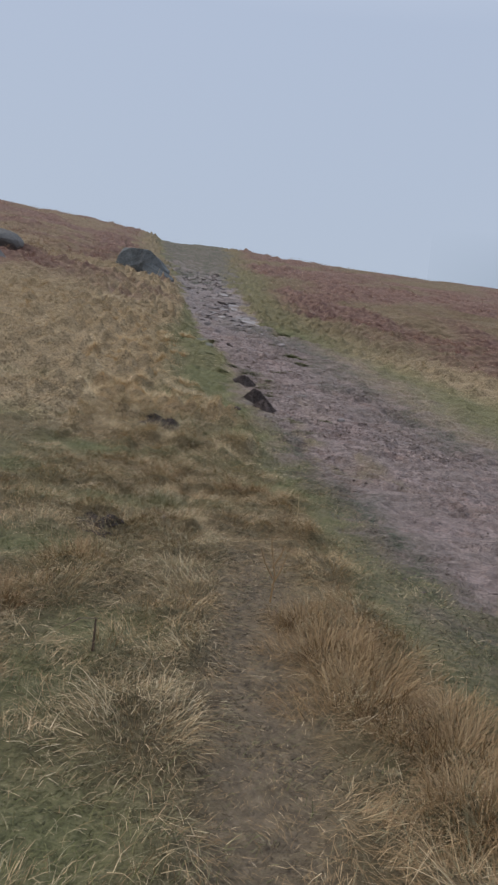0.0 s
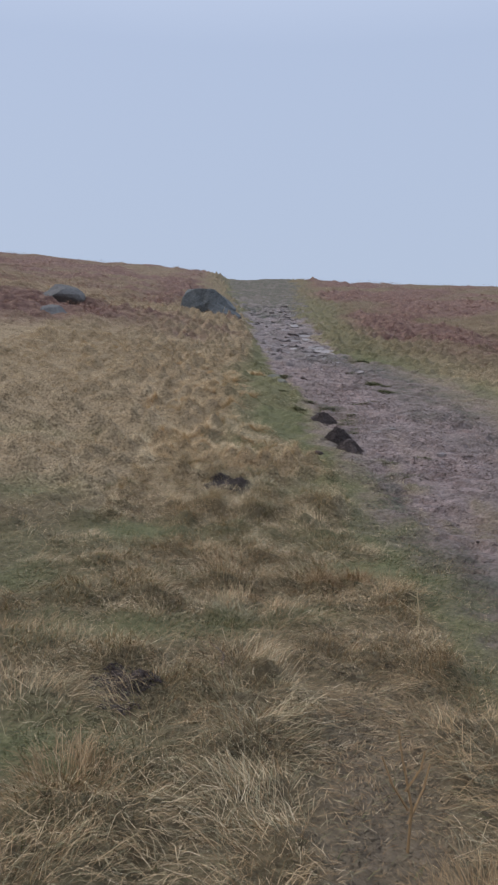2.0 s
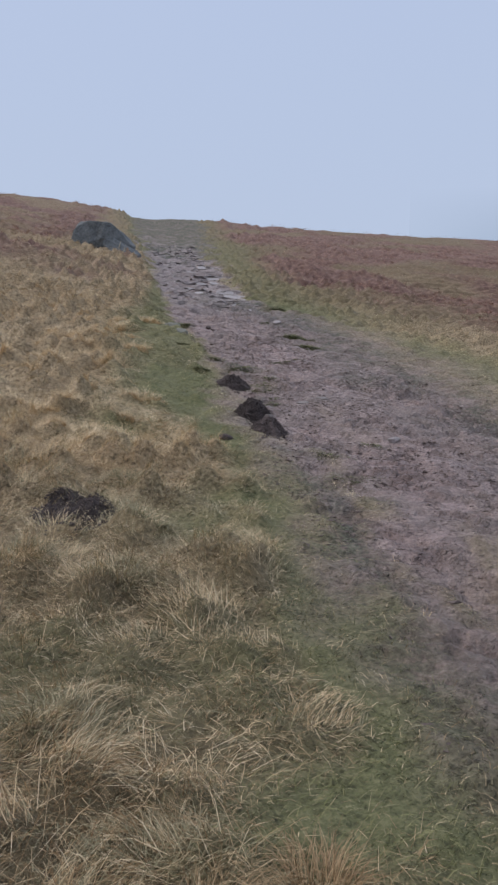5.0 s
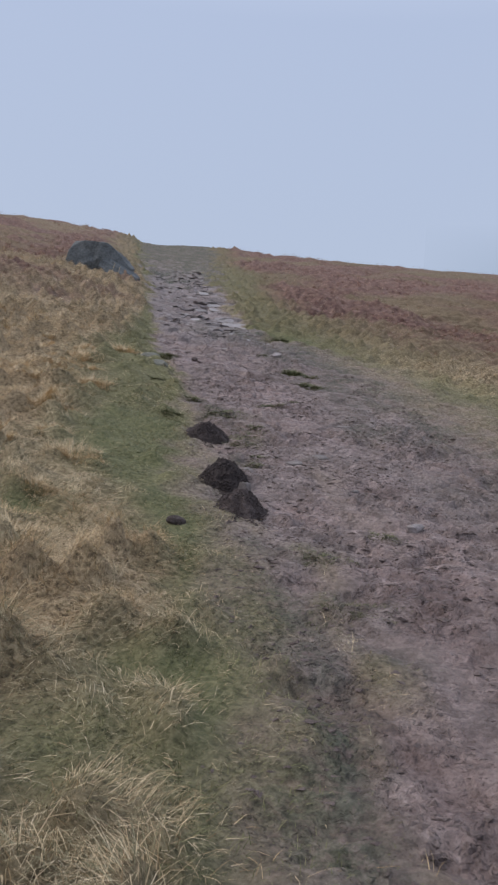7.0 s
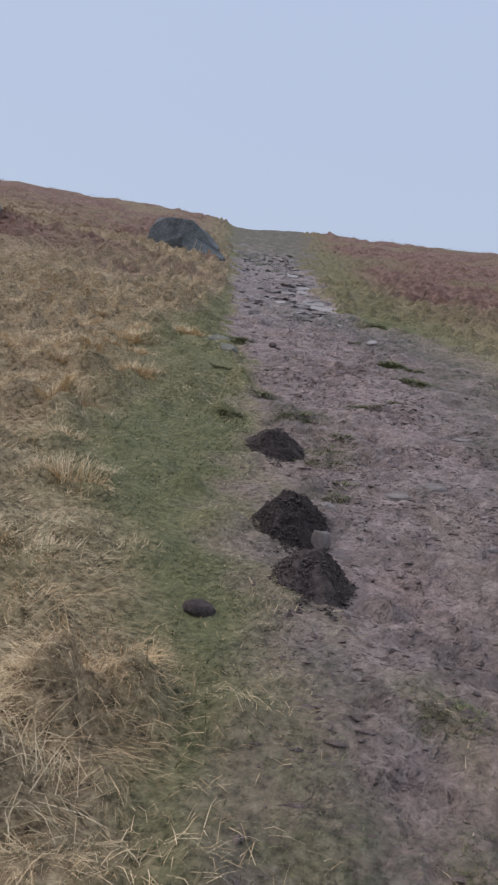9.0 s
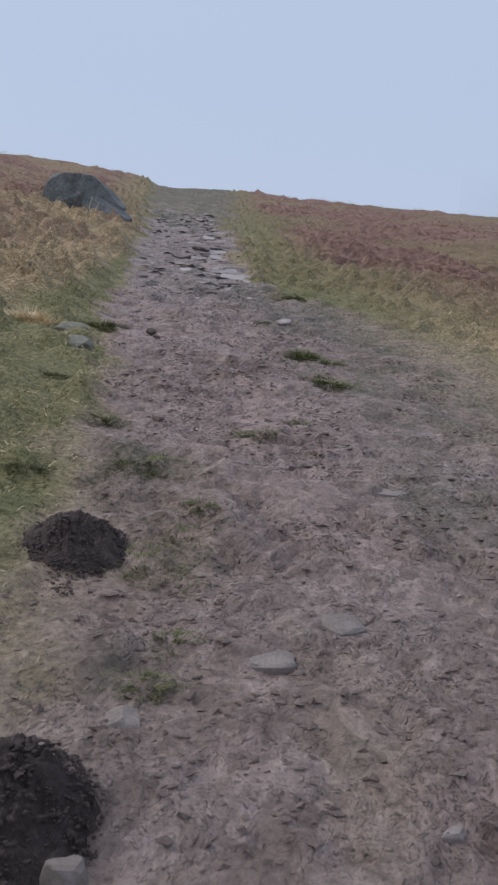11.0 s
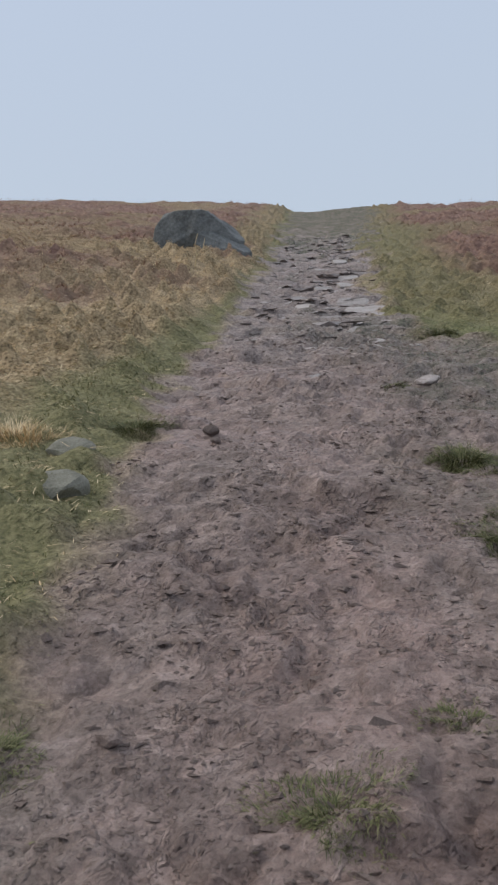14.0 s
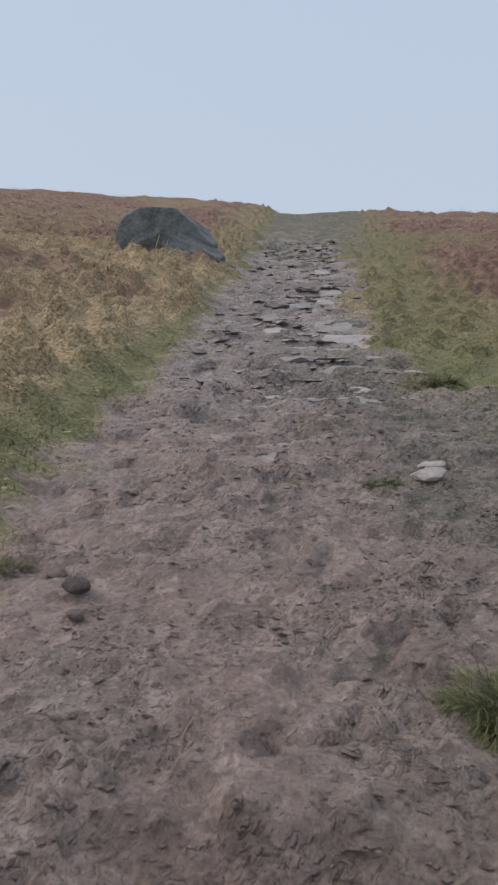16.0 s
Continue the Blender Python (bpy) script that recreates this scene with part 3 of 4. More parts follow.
def tuft(name, cx, cy, radius, count, tall, material, label, category, seed, group="", wide=1.0):
    """A clump of blades that can be told from the rest."""
    rng = np.random.default_rng(seed)
    r, a = radius * np.sqrt(rng.random(count)), rng.uniform(0, 6.283, count)
    r = r * (.7 + .3 * np.sin(3 * a + seed))
    x, y = r * np.cos(a) * 1.25, r * np.sin(a)
    z = surface(cx + x, cy + y) - float(surface(cx, cy)) - .006
    length = tall * rng.uniform(.45, 1.1, count) * (1.15 - .5 * r / radius)
    lean = np.clip((.6 if wide == 1 else .85) + .65 * r / radius + rng.normal(0, .35, count), .05, 1.5)
    me = blades(name, x, y, z, length, wide * rng.uniform(.0014, .0032, count) * (1 + .07 * max(cy - 6, 0)), a + .5 * np.sin(seed) + rng.normal(0, .7, count), lean, rng.uniform(.2, 1.1, count), material, rng)
    ob = new(name)
    ob.location = (cx, cy, float(surface(cx, cy)))
    leaf = new("foliage", me)
    leaf.parent = ob
    tagged(leaf, kind="stuff")
    return tagged(ob, label, category, group)


for k, (cx, cy, r, n, tall) in enumerate(((.44, 17.60, .19, 520, .10), (1.22, 20.48, .16, 520, .24), (1.30, 19.28, .25, 620, .15), (-.30, 16.75, .30, 620, .09), (-.63, 17.75, .17, 320, .11), (.03, 16.22, .13, 240, .08), (-.20, 15.62, .28, 560, .08), (-.06, 15.95, .18, 300, .07),
                                          (-.17, 14.75, .13, 260, .07), (-.08, 15.02, .11, 200, .06), (1.32, 19.62, .14, 260, .08), (.82, 17.98, .12, 200, .07), (1.46, 20.32, .2, 420, .10), (-1.05, 21.2, .24, 620, .2), (.98, 22.75, .16, 260, .09),
                                          (.02, 12.3, .2, 320, .07), (.0, 11.5, .24, 380, .07), (.62, 12.9, .18, 260, .07), (1.78, 25.9, .28, 460, .18), (-.95, 16.6, .2, 420, .1), (-1.1, 18.6, .2, 420, .1))):
    tuft("grass_tuft", cx, cy, 1.2 * r, 5 * n, .62 * tall, M_TURF, "small trodden tuft of green grass in the mud", "grass tuft", 200 + k, "tufts in the path", .75)
for k, (cx, cy, r, n, tall) in enumerate(((-1.45, 2.75, .27, 620, .2), (-1.52, 3.2, .22, 520, .2), (-1.22, 2.45, .28, 620, .2), (-1.55, 3.62, .17, 380, .16), (-.98, 2.2, .26, 520, .19), (-1.3, 2.05, .24, 460, .17), (-1.36, 3.0, .2, 380, .22), (-1.1, 2.7, .18, 300, .15),
                                          (-3.0, 3.5, .18, 380, .16), (-3.1, 2.7, .2, 420, .17), (-2.75, 4.2, .2, 380, .15), (-1.35, 6.85, .13, 260, .16), (-1.62, 6.7, .13, 240, .14))):
    tuft("rust_grass_tussock", cx, cy, 1.15 * r, 2 * n, 1.3 * tall, M_RUST, "rust-brown tussock of dead grass by the trodden line", "grass tussock", 300 + k, "rusty tussocks")


for k, (cx, cy, r) in enumerate(((-1.85, 14.3, .26), (-1.96, 17.5, .24), (-3.5, 8.5, .24), (-3.4, 9.9, .24), (-2.3, 12.3, .22), (-2.75, 11.2, .22), (-1.95, 11.0, .2), (-2.9, 13.4, .24), (-2.4, 16.0, .22), (-3.1, 15.4, .24), (-2.25, 19.0, .24),
                                 (-2.9, 18.0, .26), (-1.9, 8.9, .19), (-2.45, 9.2, .2), (-1.75, 9.9, .18), (-2.1, 7.6, .2), (-1.8, 7.0, .18), (-2.6, 6.7, .2), (-2.2, 5.9, .2), (-3.0, 7.2, .2), (-1.7, 20.6, .24), (-2.6, 20.9, .26), (-3.3, 12.1, .22))):
    tuft("straw_tussock", cx, cy, 1.3 * r, 700, .2 if cy > 11.5 else .12, M_DRY if cy > 11.5 else M_OLIVE, "shaggy straw-coloured tussock of dead moor grass", "grass tussock", 400 + k, "straw tussocks")
shag = np.random.default_rng(17)
for k in range(34):
    cx, cy = shag.uniform(-3.7, -1.85), 11.4 + 9.5 * (k + shag.random()) / 34
    tuft("straw_tussock", cx, cy, shag.uniform(.15, .25), 480, shag.uniform(.12, .2), M_DRY, "low straw-coloured tussock of dead moor grass", "grass tussock", 440 + k, "straw tussocks")


# ---------------------------------------------------------------- earth, stones and rocks
def lump_mesh(name, rng, size, material, sub=2, rough=.28, flat=0.0, cuts=()):
    """An angular stone: a ball cut by a few planes and roughened."""
    bm = bmesh.new()
    bmesh.ops.create_icosphere(bm, subdivisions=sub, radius=1)
    planes = [(Vector(rng.normal(0, 1, 3)).normalized(), rng.uniform(.5, .82)) for _ in range(9)]
    if cuts:
        planes = [(Vector(c).normalized(), d) for c, d in cuts]
    if flat:
        planes.append((Vector((.06, -.05, 1)).normalized(), flat))
    off = Vector(rng.uniform(0, 50, 3))
    for v in bm.verts:
        p = v.co.copy()
        for nrm, dist in planes:
            over = p.dot(nrm) - dist
            if over > 0:
                p -= nrm * over * .92
        p *= 1 + rough * .35 * noise.noise(p * 1.7 + off) + rough * .15 * noise.noise(p * 5 + off)
        v.co = (p.x * size[0], p.y * size[1], p.z * size[2])
    me = bpy.data.meshes.new(name)
    bm.to_mesh(me)
    bm.free()
    me.materials.append(material)
    return me


def stone(cx, cy, size, seed, label, material=M_STONE, sink=.35, turn=0.0, tip=0.0, name="stone", category="stone", sub=2, flat=0.0, up=0.0):
    rng = np.random.default_rng(seed)
    ob = new(name, lump_mesh(name, rng, size, material, sub, flat=flat))
    ob.matrix_world = pose(cx, cy, float(surface(cx, cy)) + size[2] * (.62 - sink) + up, tip, 0, turn)
    return tagged(ob, label, category)


def molehill(cx, cy, radius, height, seed, label):
    rng = np.random.default_rng(seed)
    thing = new("molehill")
    zc = float(surface(cx, cy))
    thing.location = (cx, cy, zc)
    bm = bmesh.new()
    rings, seg = 26, 64
    grid = []
    for i in range(rings + 1):
        row = []
        for j in range(seg):
            a = 2 * math.pi * j / seg
            r = radius * 1.2 * i / rings * (1 + .06 * math.sin(2 * a + seed) + .06 * math.sin(5 * a + 2 * seed))
            x, y = r * math.cos(a), r * math.sin(a)
            q = min(1, i / rings)
            h = height * (1 - q * q) ** 1.25
            h += (.036 * noise.noise(Vector((x * 16, y * 16, seed))) + .030 * noise.noise(Vector((x * 42, y * 42, seed)))) * (1 - q ** 4) * min(1, height / .13)
            row.append(bm.verts.new((x, y, float(surface(cx + x, cy + y)) - zc + h - .015 * q)))
        grid.append(row)
    for i in range(rings):
        for j in range(seg):
            k = (j + 1) % seg
            bm.faces.new((grid[i][j], grid[i + 1][j], grid[i + 1][k], grid[i][k]))
    part("mound", bm, M_MOLE, thing)
    # crumbs of soil, rolled down on all sides
    ico = bmesh.new()
    bmesh.ops.create_icosphere(ico, subdivisions=1, radius=1)
    unit = np.array([v.co[:] for v in ico.verts])
    faces = np.array([[v.index for v in f.verts] for f in ico.faces])
    ico.free()
    count = 1500
    rr, aa = radius * 1.25 * rng.random(count) ** .55, rng.uniform(0, 6.283, count)
    x, y = rr * np.cos(aa), rr * np.sin(aa)
    strayed = rng.random(count) < .12
    x, y = np.where(strayed, .5 * x, x), np.where(strayed, -radius * rng.uniform(.9, 2.1, count), y)
    q = np.clip(np.hypot(x, y) / (radius * 1.2), 0, 1)
    z = surface(cx + x, cy + y) - zc + height * (1 - q * q) ** 1.25
    size = np.exp(rng.normal(-5.35, .42, count)).clip(.002, .014)
    co = (unit[None] * (1 + .4 * rng.normal(0, 1, (count, len(unit), 1)).clip(-1, 1))) * size[:, None, None] * np.array([1.1, 1, .7]) + np.stack([x, y, z + .012 * vnoise(x, y, .05, seed)], 1)[:, None, :]
    tris = (faces[None] + len(unit) * np.arange(count)[:, None, None]).reshape(-1, 3)
    crumbs = new("loose_soil", tri_mesh("loose_soil", co.reshape(-1, 3), tris, M_MOLE, True))
    crumbs.parent = thing
    tagged(crumbs, kind="stuff")
    return tagged(thing, label, "molehill", "molehills by the path")


for k, (mx, my, mr, mh) in enumerate(MOLES):
    molehill(mx, my, mr, mh, 40 + k, "fresh dark crumbly molehill on the muddy edge of the path" if k < 3 else "low dark molehill sunk among straw-coloured grass")
molehill(-2.65, 4.98, .13, .05, 47, "small worn heap of dark soil in the long grass")

stone(-.325, 13.97, (.062, .055, .09), 1, "pale angular stone leaning on a dark molehill", M_FLUSH, .2, turn=20, sub=3)
stone(-.22, 14.58, (.085, .075, .05), 2, "rounded grey stone half sunk in mud", M_FLUSH, .95, turn=50, sub=3)
stone(-.94, 12.94, (.08, .055, .05), 3, "dark flat stone lying at the grass edge", M_MOLE)
stone(-1.15, 19.75, (.21, .16, .11), 4, "grey stone bedded in short green turf", M_MOSSY, sink=1.0, turn=25, tip=16, sub=3)
stone(-1.25, 20.4, (.23, .17, .13), 5, "mossy grey stone bedded in short green turf", M_MOSSY, sink=.95, turn=-20, tip=16, sub=3)
stone(-.82, 24.05, (.11, .08, .05), 6, "single reddish stone lying on the path", M_CLOD, .1)
stone(-.47, 21.12, (.07, .05, .05), 7, "small dark stone loose on the path", M_CLOD, .1, 30)
stone(-.40, 20.9, (.045, .035, .03), 8, "small dark stone loose on the path", M_CLOD, .1)
stone(-.62, 21.3, (.05, .045, .03), 9, "small dark stone loose on the path", M_CLOD, .1)
stone(-.25, 17.8, (.05, .04, .032), 10, "small reddish pebble lying on mud", M_CLOD, .1)
stone(1.28, 22.9, (.15, .10, .06), 11, "flat grey stone sunk in mud beside grass")
stone(.92, 13.05, (.09, .05, .05), 12, "broken grey stone sticking out of mud")


def boulder():
    thing = new("boulder")
    bx, by = -3.5, 38.3
    thing.location = (bx, by, float(surface(bx, by)))
    cuts = (((-.06, -.12, 1), .80), ((-1, -.1, .2), .92), ((-.3, -1, .2), .74), ((.5, -.9, .1), .70), ((.70, -.1, .72), .78), ((.12, -1, -.55), .55), ((.3, .9, .3), .8))
    body = new("rock_body", lump_mesh("rock_body", np.random.default_rng(78), (1.34, 1.0, 1.24), M_BOULDER, 5, .3, cuts=cuts))
    body.parent = thing
    body.matrix_basis = pose(-.12, 0, .08, 0, 3, 0)
    cuts = (((.35, -.25, 1), .50), ((-.1, -1, .3), .66), ((1, -.1, .2), .85), ((.6, -.7, .3), .8))
    slab = new("rock_shoulder", lump_mesh("rock_shoulder", np.random.default_rng(83), (.92, .7, .62), M_BOULDER, 4, .3, cuts=cuts))
    slab.parent = thing
    slab.matrix_basis = pose(.72, -.42, -.12, 0, 20, -6)
    tagged(thing, "large dark grey lichened boulder set in the grassy bank", "boulder")


boulder()
stone(-9.0, 31.4, (1.0, .7, .6), 21, "weathered pale grey rock among heather", M_PALE_ROCK, .2, 10, 0, "rock", "rock", 3, up=-.15)
stone(-8.35, 27.6, (.48, .4, .36), 22, "smaller pale grey rock below a larger one", M_PALE_ROCK, .2, 40, 0, "rock", "rock", 3, up=-.05)


# ---------------------------------------------------------------- dead stems
def stem(name, pts, radius, material, parent):
    bm = bmesh.new()
    last = None
    for k, p in enumerate(pts):
        r = radius * (1 - .7 * k / len(pts))
        ring = [bm.verts.new(Vector(p) + Vector((r * math.cos(a), r * math.sin(a), 0))) for a in (0, 1.57, 3.14, 4.71)]
        if last:
            for j in range(4):
                bm.faces.new((last[j], last[(j + 1) % 4], ring[(j + 1) % 4], ring[j]))
        last = ring
    return part(name, bm, material, parent)


def stems(name, cx, cy, lines, radius, material, label, category):
    thing = new(name)
    thing.location = (cx, cy, float(surface(cx, cy)) - .01)
    for line in lines:
        stem("stem", line, radius, material, thing)
    return tagged(thing, label, category)


stems("dead_stalk", -1.16, 5.9, (((0, 0, 0), (.008, .005, .1), (-.004, .0, .18), (-.008, 0, .23)), ((0, 0, .09), (-.09, .02, .15), (-.18, .03, .20)), ((-.004, 0, .18), (-.05, .01, .205), (-.11, .01, .22)), ((0, 0, .012), (.06, -.05, .02), (.14, -.11, .012))), .005, M_STEM, "thin pale bent dead grass stalk", "stalk")
stems("dead_weed", -1.66, 3.95, (((0, 0, 0), (.01, 0, .15), (-.02, .01, .3), (-.03, .02, .38)), ((0, 0, .1), (.05, .02, .2), (.07, .03, .27)), ((0, 0, .14), (-.05, 0, .22), (-.08, .01, .3)), ((-.01, 0, .2), (.03, -.02, .28), (.04, -.02, .33))), .005, M_RUST, "upright dry rust-coloured weed stem in the grass", "weed")
stems("bracken_stem", -2.53, 2.95, (((0, 0, 0), (0, 0, .08), (.0, .0, .14)), ((0, 0, .14), (-.06, .02, .13), (-.14, .05, .07))), .006, M_DARK_STEM, "dark broken bracken stem bent over", "stem")
stems("fallen_twig", -2.24, 5.11, (((0, 0, .03), (0.004, 0.112, .06), (-0.058, 0.210, .075), (-0.130, 0.280, .06)),), .006, M_DARK_STEM, "crooked dark brown twig lying on the grass", "twig")
stems("bent_twig", -2.75, 33.2, (((0, 0, 0), (.05, 0, .25), (.02, 0, .5), (.1, 0, .75)), ((.05, 0, .25), (.2, .0, .4), (.26, 0, .62))), .012, M_STEM, "pale bare forked twig in the dead grass", "twig")
stems("thin_sapling", -4.9, 47, (((0, 0, 0), (.02, 0, .5), (-.03, 0, 1.0)), ((.02, 0, .5), (.15, 0, .8)), ((.0, 0, .6), (-.12, 0, .9))), .015, M_DARK_STEM, "thin bare sapling standing above the bank", "sapling")


# ---------------------------------------------------------------- loose mud, then the stones bedded in the path
def mud_clods():
    rng = np.random.default_rng(8)
    x, y = scatter(rng, ((-1.2, 3.5, 2.5, 10, 200), (-1.2, 2.6, 10, 21, 820), (-1.3, 2.4, 21, 26, 420), (-1.5, 1.6, 26, 46, 50)))
    mud = zones(x, y)[0]
    keep = rng.random(len(x)) < mud ** 2 * smooth(-.4, .45, fbm(x, y, .5, 3, 99))
    x, y = x[keep], y[keep]
    n = len(x)
    unit = np.array([(1, 0, 0), (-1, 0, 0), (0, 1, 0), (0, -1, 0), (0, 0, 1), (0, 0, -1)], float)
    faces = np.array([(0, 2, 4), (2, 1, 4), (1, 3, 4), (3, 0, 4), (2, 0, 5), (1, 2, 5), (3, 1, 5), (0, 3, 5)])
    size = np.exp(rng.normal(-4.9, .55, n)).clip(.003, .019)
    stretch = np.stack([rng.uniform(.9, 2.2, n), rng.uniform(.6, 1.2, n), rng.uniform(.35, .9, n)], 1)
    shape = unit[None] + rng.normal(0, .32, (n, 6, 3))
    co = shape * (size[:, None] * stretch)[:, None, :] + np.stack([x, y, surface(x, y) - size * .1], 1)[:, None, :]
    tris = (faces[None] + 6 * np.arange(n)[:, None, None]).reshape(-1, 3)
    tagged(new("mud_clods", tri_mesh("mud_clods", co.reshape(-1, 3), tris, M_CLOD, True)), "small clods and crumbs of wet mud on the path", "mud", kind="stuff")


mud_clods()


def small_stones():
    rng = np.random.default_rng(12)
    x, y = scatter(rng, ((-1.2, 1.6, 25.5, 36, 40), (-1.6, 1.6, 36, 52, 26)))
    keep = (rng.random(len(x)) < .3 + .7 * np.exp(-((x - .35) / .75) ** 2)) & (zones(x, y)[0] > .5)
    x, y = x[keep], y[keep]
    n = len(x)
    ico = bmesh.new()
    bmesh.ops.create_icosphere(ico, subdivisions=1, radius=1)
    unit = np.array([v.co[:] for v in ico.verts])
    unit[:, 2] = np.clip(unit[:, 2], -.6, .45)
    faces = np.array([[v.index for v in f.verts] for f in ico.faces])
    ico.free()
    size = np.exp(rng.normal(-3.0, .4, n))
    stretch = np.stack([rng.uniform(1.0, 2.2, n), rng.uniform(.9, 1.6, n), rng.uniform(.22, .45, n)], 1)
    co = unit[None] * (1 + .34 * rng.normal(0, 1, (n, len(unit), 1)).clip(-1.2, 1.2)) * (size[:, None] * stretch)[:, None, :] + np.stack([x, y, surface(x, y) - .012], 1)[:, None, :]
    tris = (faces[None] + len(unit) * np.arange(n)[:, None, None]).reshape(-1, 3)
    tagged(new("small_stones", tri_mesh("small_stones", co.reshape(-1, 3), tris, M_STONE, True)), "small worn stones trodden into the steep stretch of path", "stones", kind="stuff")


small_stones()


def bed(cx, cy, w, d):
    """The lowest ground under a flat stone."""
    u = np.array([0, -.4, .4, 0, 0, -.3, .3, -.3, .3])
    v = np.array([0, 0, 0, -.4, .4, -.3, -.3, .3, .3])
    return float((surface(cx + w * u, cy + d * v) - .17 * d * v * (cy > 18)).min())


def slab(cx, cy, w, d, h, seed, proud=.03, tip=0.0, label="", material=None):
    """A flat bedded stone with an uneven outline and a worn top."""
    rng = np.random.default_rng(seed)
    bm = bmesh.new()
    n = 11
    ang = np.sort((np.arange(n) + rng.uniform(-.3, .3, n)) * 2 * np.pi / n)
    power = [max(abs(math.cos(a)), abs(math.sin(a))) ** -.75 * rng.uniform(.82, 1.08) for a in ang]
    low = [bm.verts.new((w / 2 * p * math.cos(a) * 1.06, d / 2 * p * math.sin(a) * 1.06, -h)) for a, p in zip(ang, power)]
    edge = [bm.verts.new((w / 2 * p * math.cos(a), d / 2 * p * math.sin(a), rng.uniform(-.012, -.004))) for a, p in zip(ang, power)]
    top = [bm.verts.new((w / 2 * p * .84 * math.cos(a), d / 2 * p * .84 * math.sin(a), rng.uniform(-.004, .006))) for a, p in zip(ang, power)]
    for r0, r1 in ((low, edge), (edge, top)):
        for j in range(n):
            bm.faces.new((r0[j], r0[(j + 1) % n], r1[(j + 1) % n], r1[j]))
    bm.faces.new(top)
    ob = part("slab", bm, material or M_SLAB, GROUND, label)
    lie = math.degrees(math.atan(.17 if cy > 18 else .12))
    ob.matrix_basis = pose(cx, cy, bed(cx, cy, w, d) + proud + (.03 if cy > 18 else .008), lie + tip + (11 if cy > 25 else 0), rng.uniform(-3, 3), rng.uniform(-14, 14))
    return ob


for k, (cx, cy, w, d, h, p) in enumerate(((.94, 28.5, .78, .40, .16, .07), (.76, 29.65, .56, .62, .14, .08), (.80, 31.2, .46, .4, .12, .06), (.70, 32.6, .42, .36, .12, .06), (.74, 34.1, .5, .42, .14, .08), (.62, 35.3, .40, .44, .12, .07), (.58, 37.8, .4, .4, .12, .07),
                                          (.95, 23.5, .62, .34, .08, .01), (1.32, 23.4, .30, .26, .10, .03), (.05, 23.1, .5, .3, .08, -.01), (.85, 26.3, .5, .3, .09, .03), (.62, 27.2, .42, .3, .08, .03), (.45, 25.4, .46, .3, .08, .025),
                                          (.2, 26.6, .4, .28, .08, .03), (.95, 25.2, .44, .3, .08, .025), (.35, 28.0, .42, .3, .08, .03), (.3, 30.2, .4, .32, .08, .04), (-.1, 29.0, .36, .28, .08, .03), (.2, 32.0, .4, .34, .08, .04), (-.3, 31.2, .36, .3, .08, .03),
                                          (.25, 34.0, .38, .36, .08, .04), (.1, 36.4, .4, .4, .08, .05), (-.35, 34.6, .36, .34, .08, .04), (.61, 15.18, .2, .18, .06, .02), (.27, 14.93, .24, .14, .06, .03), (.68, 14.19, .2, .12, .05, .02), (1.13, 16.72, .30, .24, .05, .02))):
    slab(cx, cy, w, d, h, 500 + k, p, label="pale flat worn slab bedded in the path" if k < 23 else "", material=M_SLAB if k < 23 else M_FLUSH)


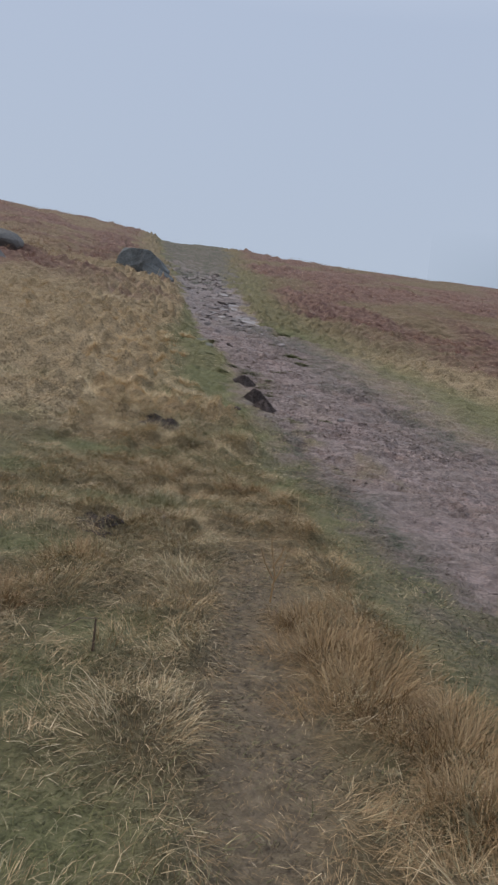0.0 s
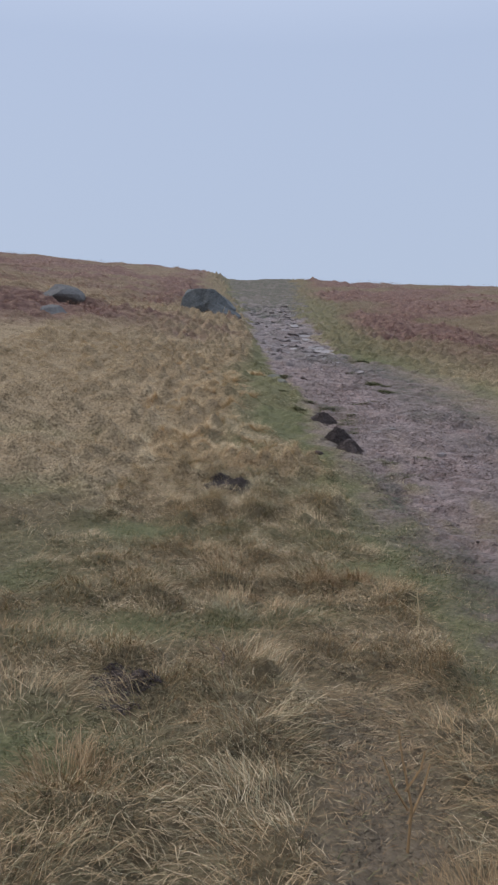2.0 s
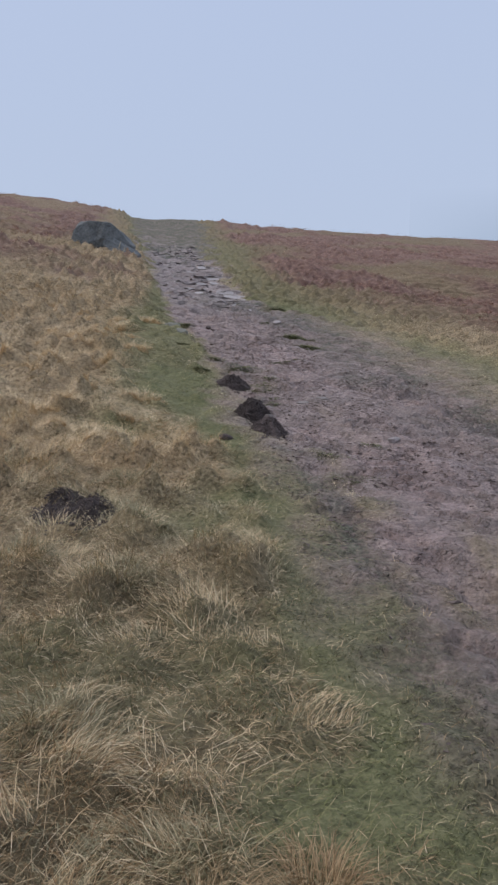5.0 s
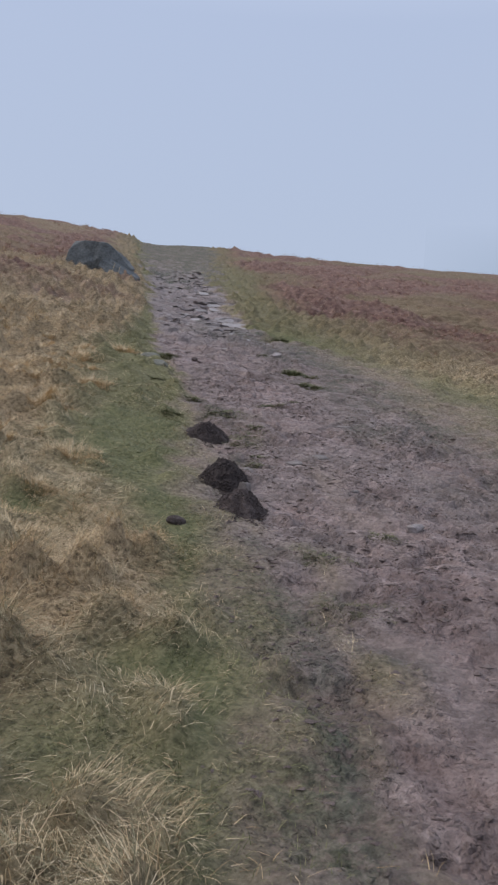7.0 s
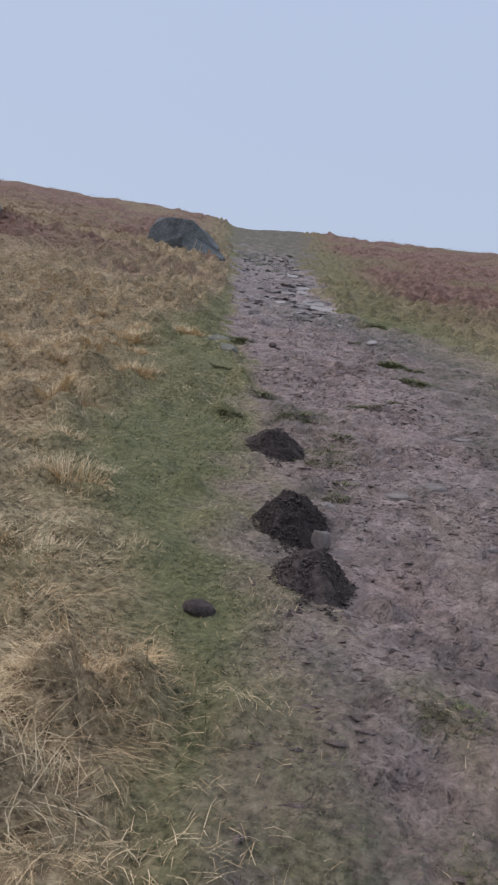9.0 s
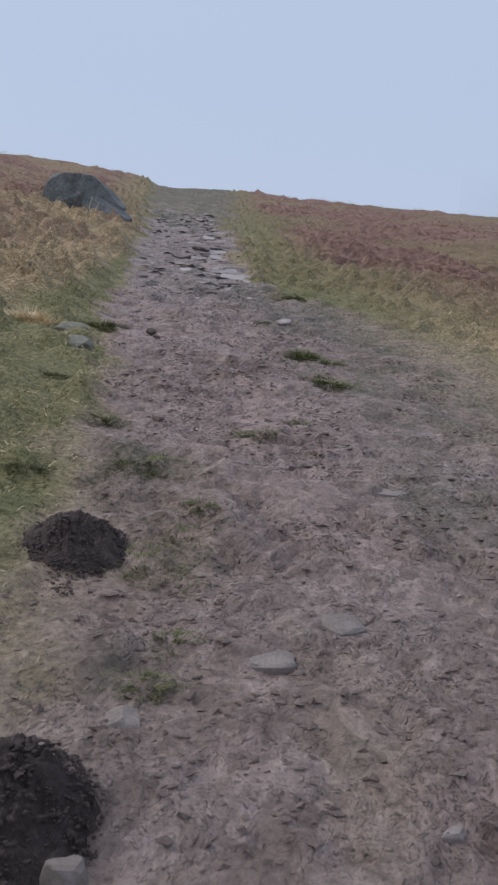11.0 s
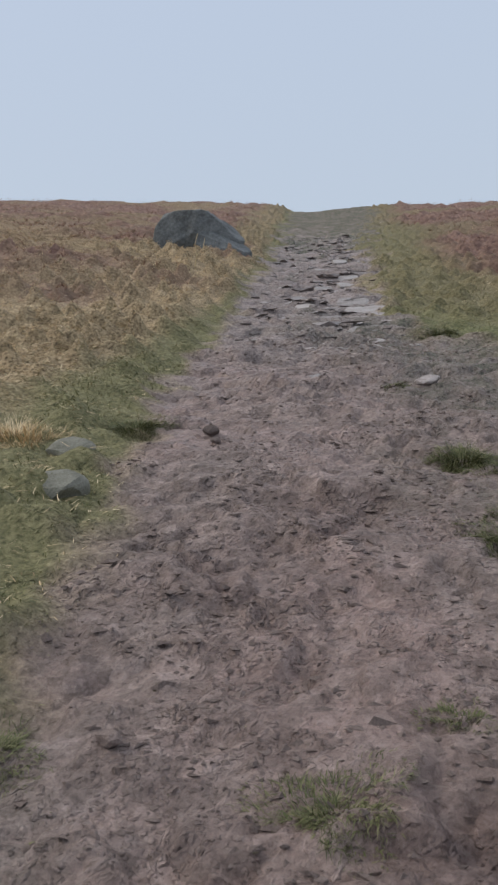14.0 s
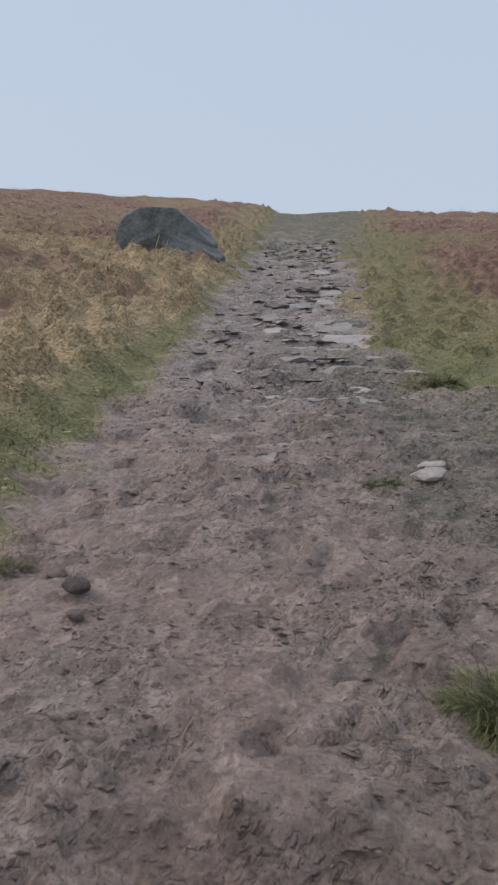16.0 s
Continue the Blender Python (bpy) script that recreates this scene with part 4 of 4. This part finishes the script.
def bedded_stones():
    rng = np.random.default_rng(9)
    meshes = []
    for k in range(9):
        me = lump_mesh("stone", np.random.default_rng(600 + k), (.13, .085, .07), M_SLAB if k % 3 == 0 else M_STONE, 1, .3, .45)
        meshes.append(me)
    made = 0
    while made < 270:
        y = 25.2 + 20.5 * rng.random() ** 1.1
        x = rng.uniform(path_left(y) + .25, path_right(y) - .1)
        if rng.random() > .35 + .65 * math.exp(-((x - .5) / .8) ** 2):
            continue
        ob = new("stone", meshes[made % 9])
        s = rng.uniform(.4, .95)
        ob.parent = GROUND
        ob.matrix_basis = pose(x, y, bed(x, y, .3 * s, .25 * s) + .012, 9 + rng.uniform(2, 14), 0, rng.normal(0, 14)) @ Matrix.Diagonal((s * rng.uniform(1.1, 1.9), s * 1.6, s * rng.uniform(.24, .42), 1))
        made += 1


bedded_stones()


# ---------------------------------------------------------------- a far slope, its mist painted as glow and fade
def far_slope():
    m, nt, ln, bs = nodes_of("painted_haze_slope")
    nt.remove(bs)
    # haze is painted: bluish emission fading out upward and at one side
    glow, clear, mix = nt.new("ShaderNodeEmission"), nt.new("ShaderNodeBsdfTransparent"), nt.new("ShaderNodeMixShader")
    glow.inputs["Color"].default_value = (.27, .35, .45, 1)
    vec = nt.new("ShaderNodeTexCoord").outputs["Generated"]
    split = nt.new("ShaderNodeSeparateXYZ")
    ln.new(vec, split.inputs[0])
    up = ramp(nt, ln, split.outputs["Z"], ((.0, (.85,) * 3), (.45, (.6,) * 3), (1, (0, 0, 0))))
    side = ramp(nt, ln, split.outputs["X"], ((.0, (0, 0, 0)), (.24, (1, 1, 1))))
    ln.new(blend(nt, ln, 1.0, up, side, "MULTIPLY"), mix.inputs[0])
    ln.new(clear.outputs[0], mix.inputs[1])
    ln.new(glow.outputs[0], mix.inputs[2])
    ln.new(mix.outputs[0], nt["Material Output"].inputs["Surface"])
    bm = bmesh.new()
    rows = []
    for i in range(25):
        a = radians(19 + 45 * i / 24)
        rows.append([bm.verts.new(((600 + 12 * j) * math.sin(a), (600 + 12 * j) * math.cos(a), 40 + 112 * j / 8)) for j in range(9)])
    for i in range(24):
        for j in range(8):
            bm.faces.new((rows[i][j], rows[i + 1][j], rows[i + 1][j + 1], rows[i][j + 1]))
    tagged(part("backdrop", bm, m, None, "far hillside, its mist painted as a fading glow"), category="backdrop", kind="structure")


far_slope()
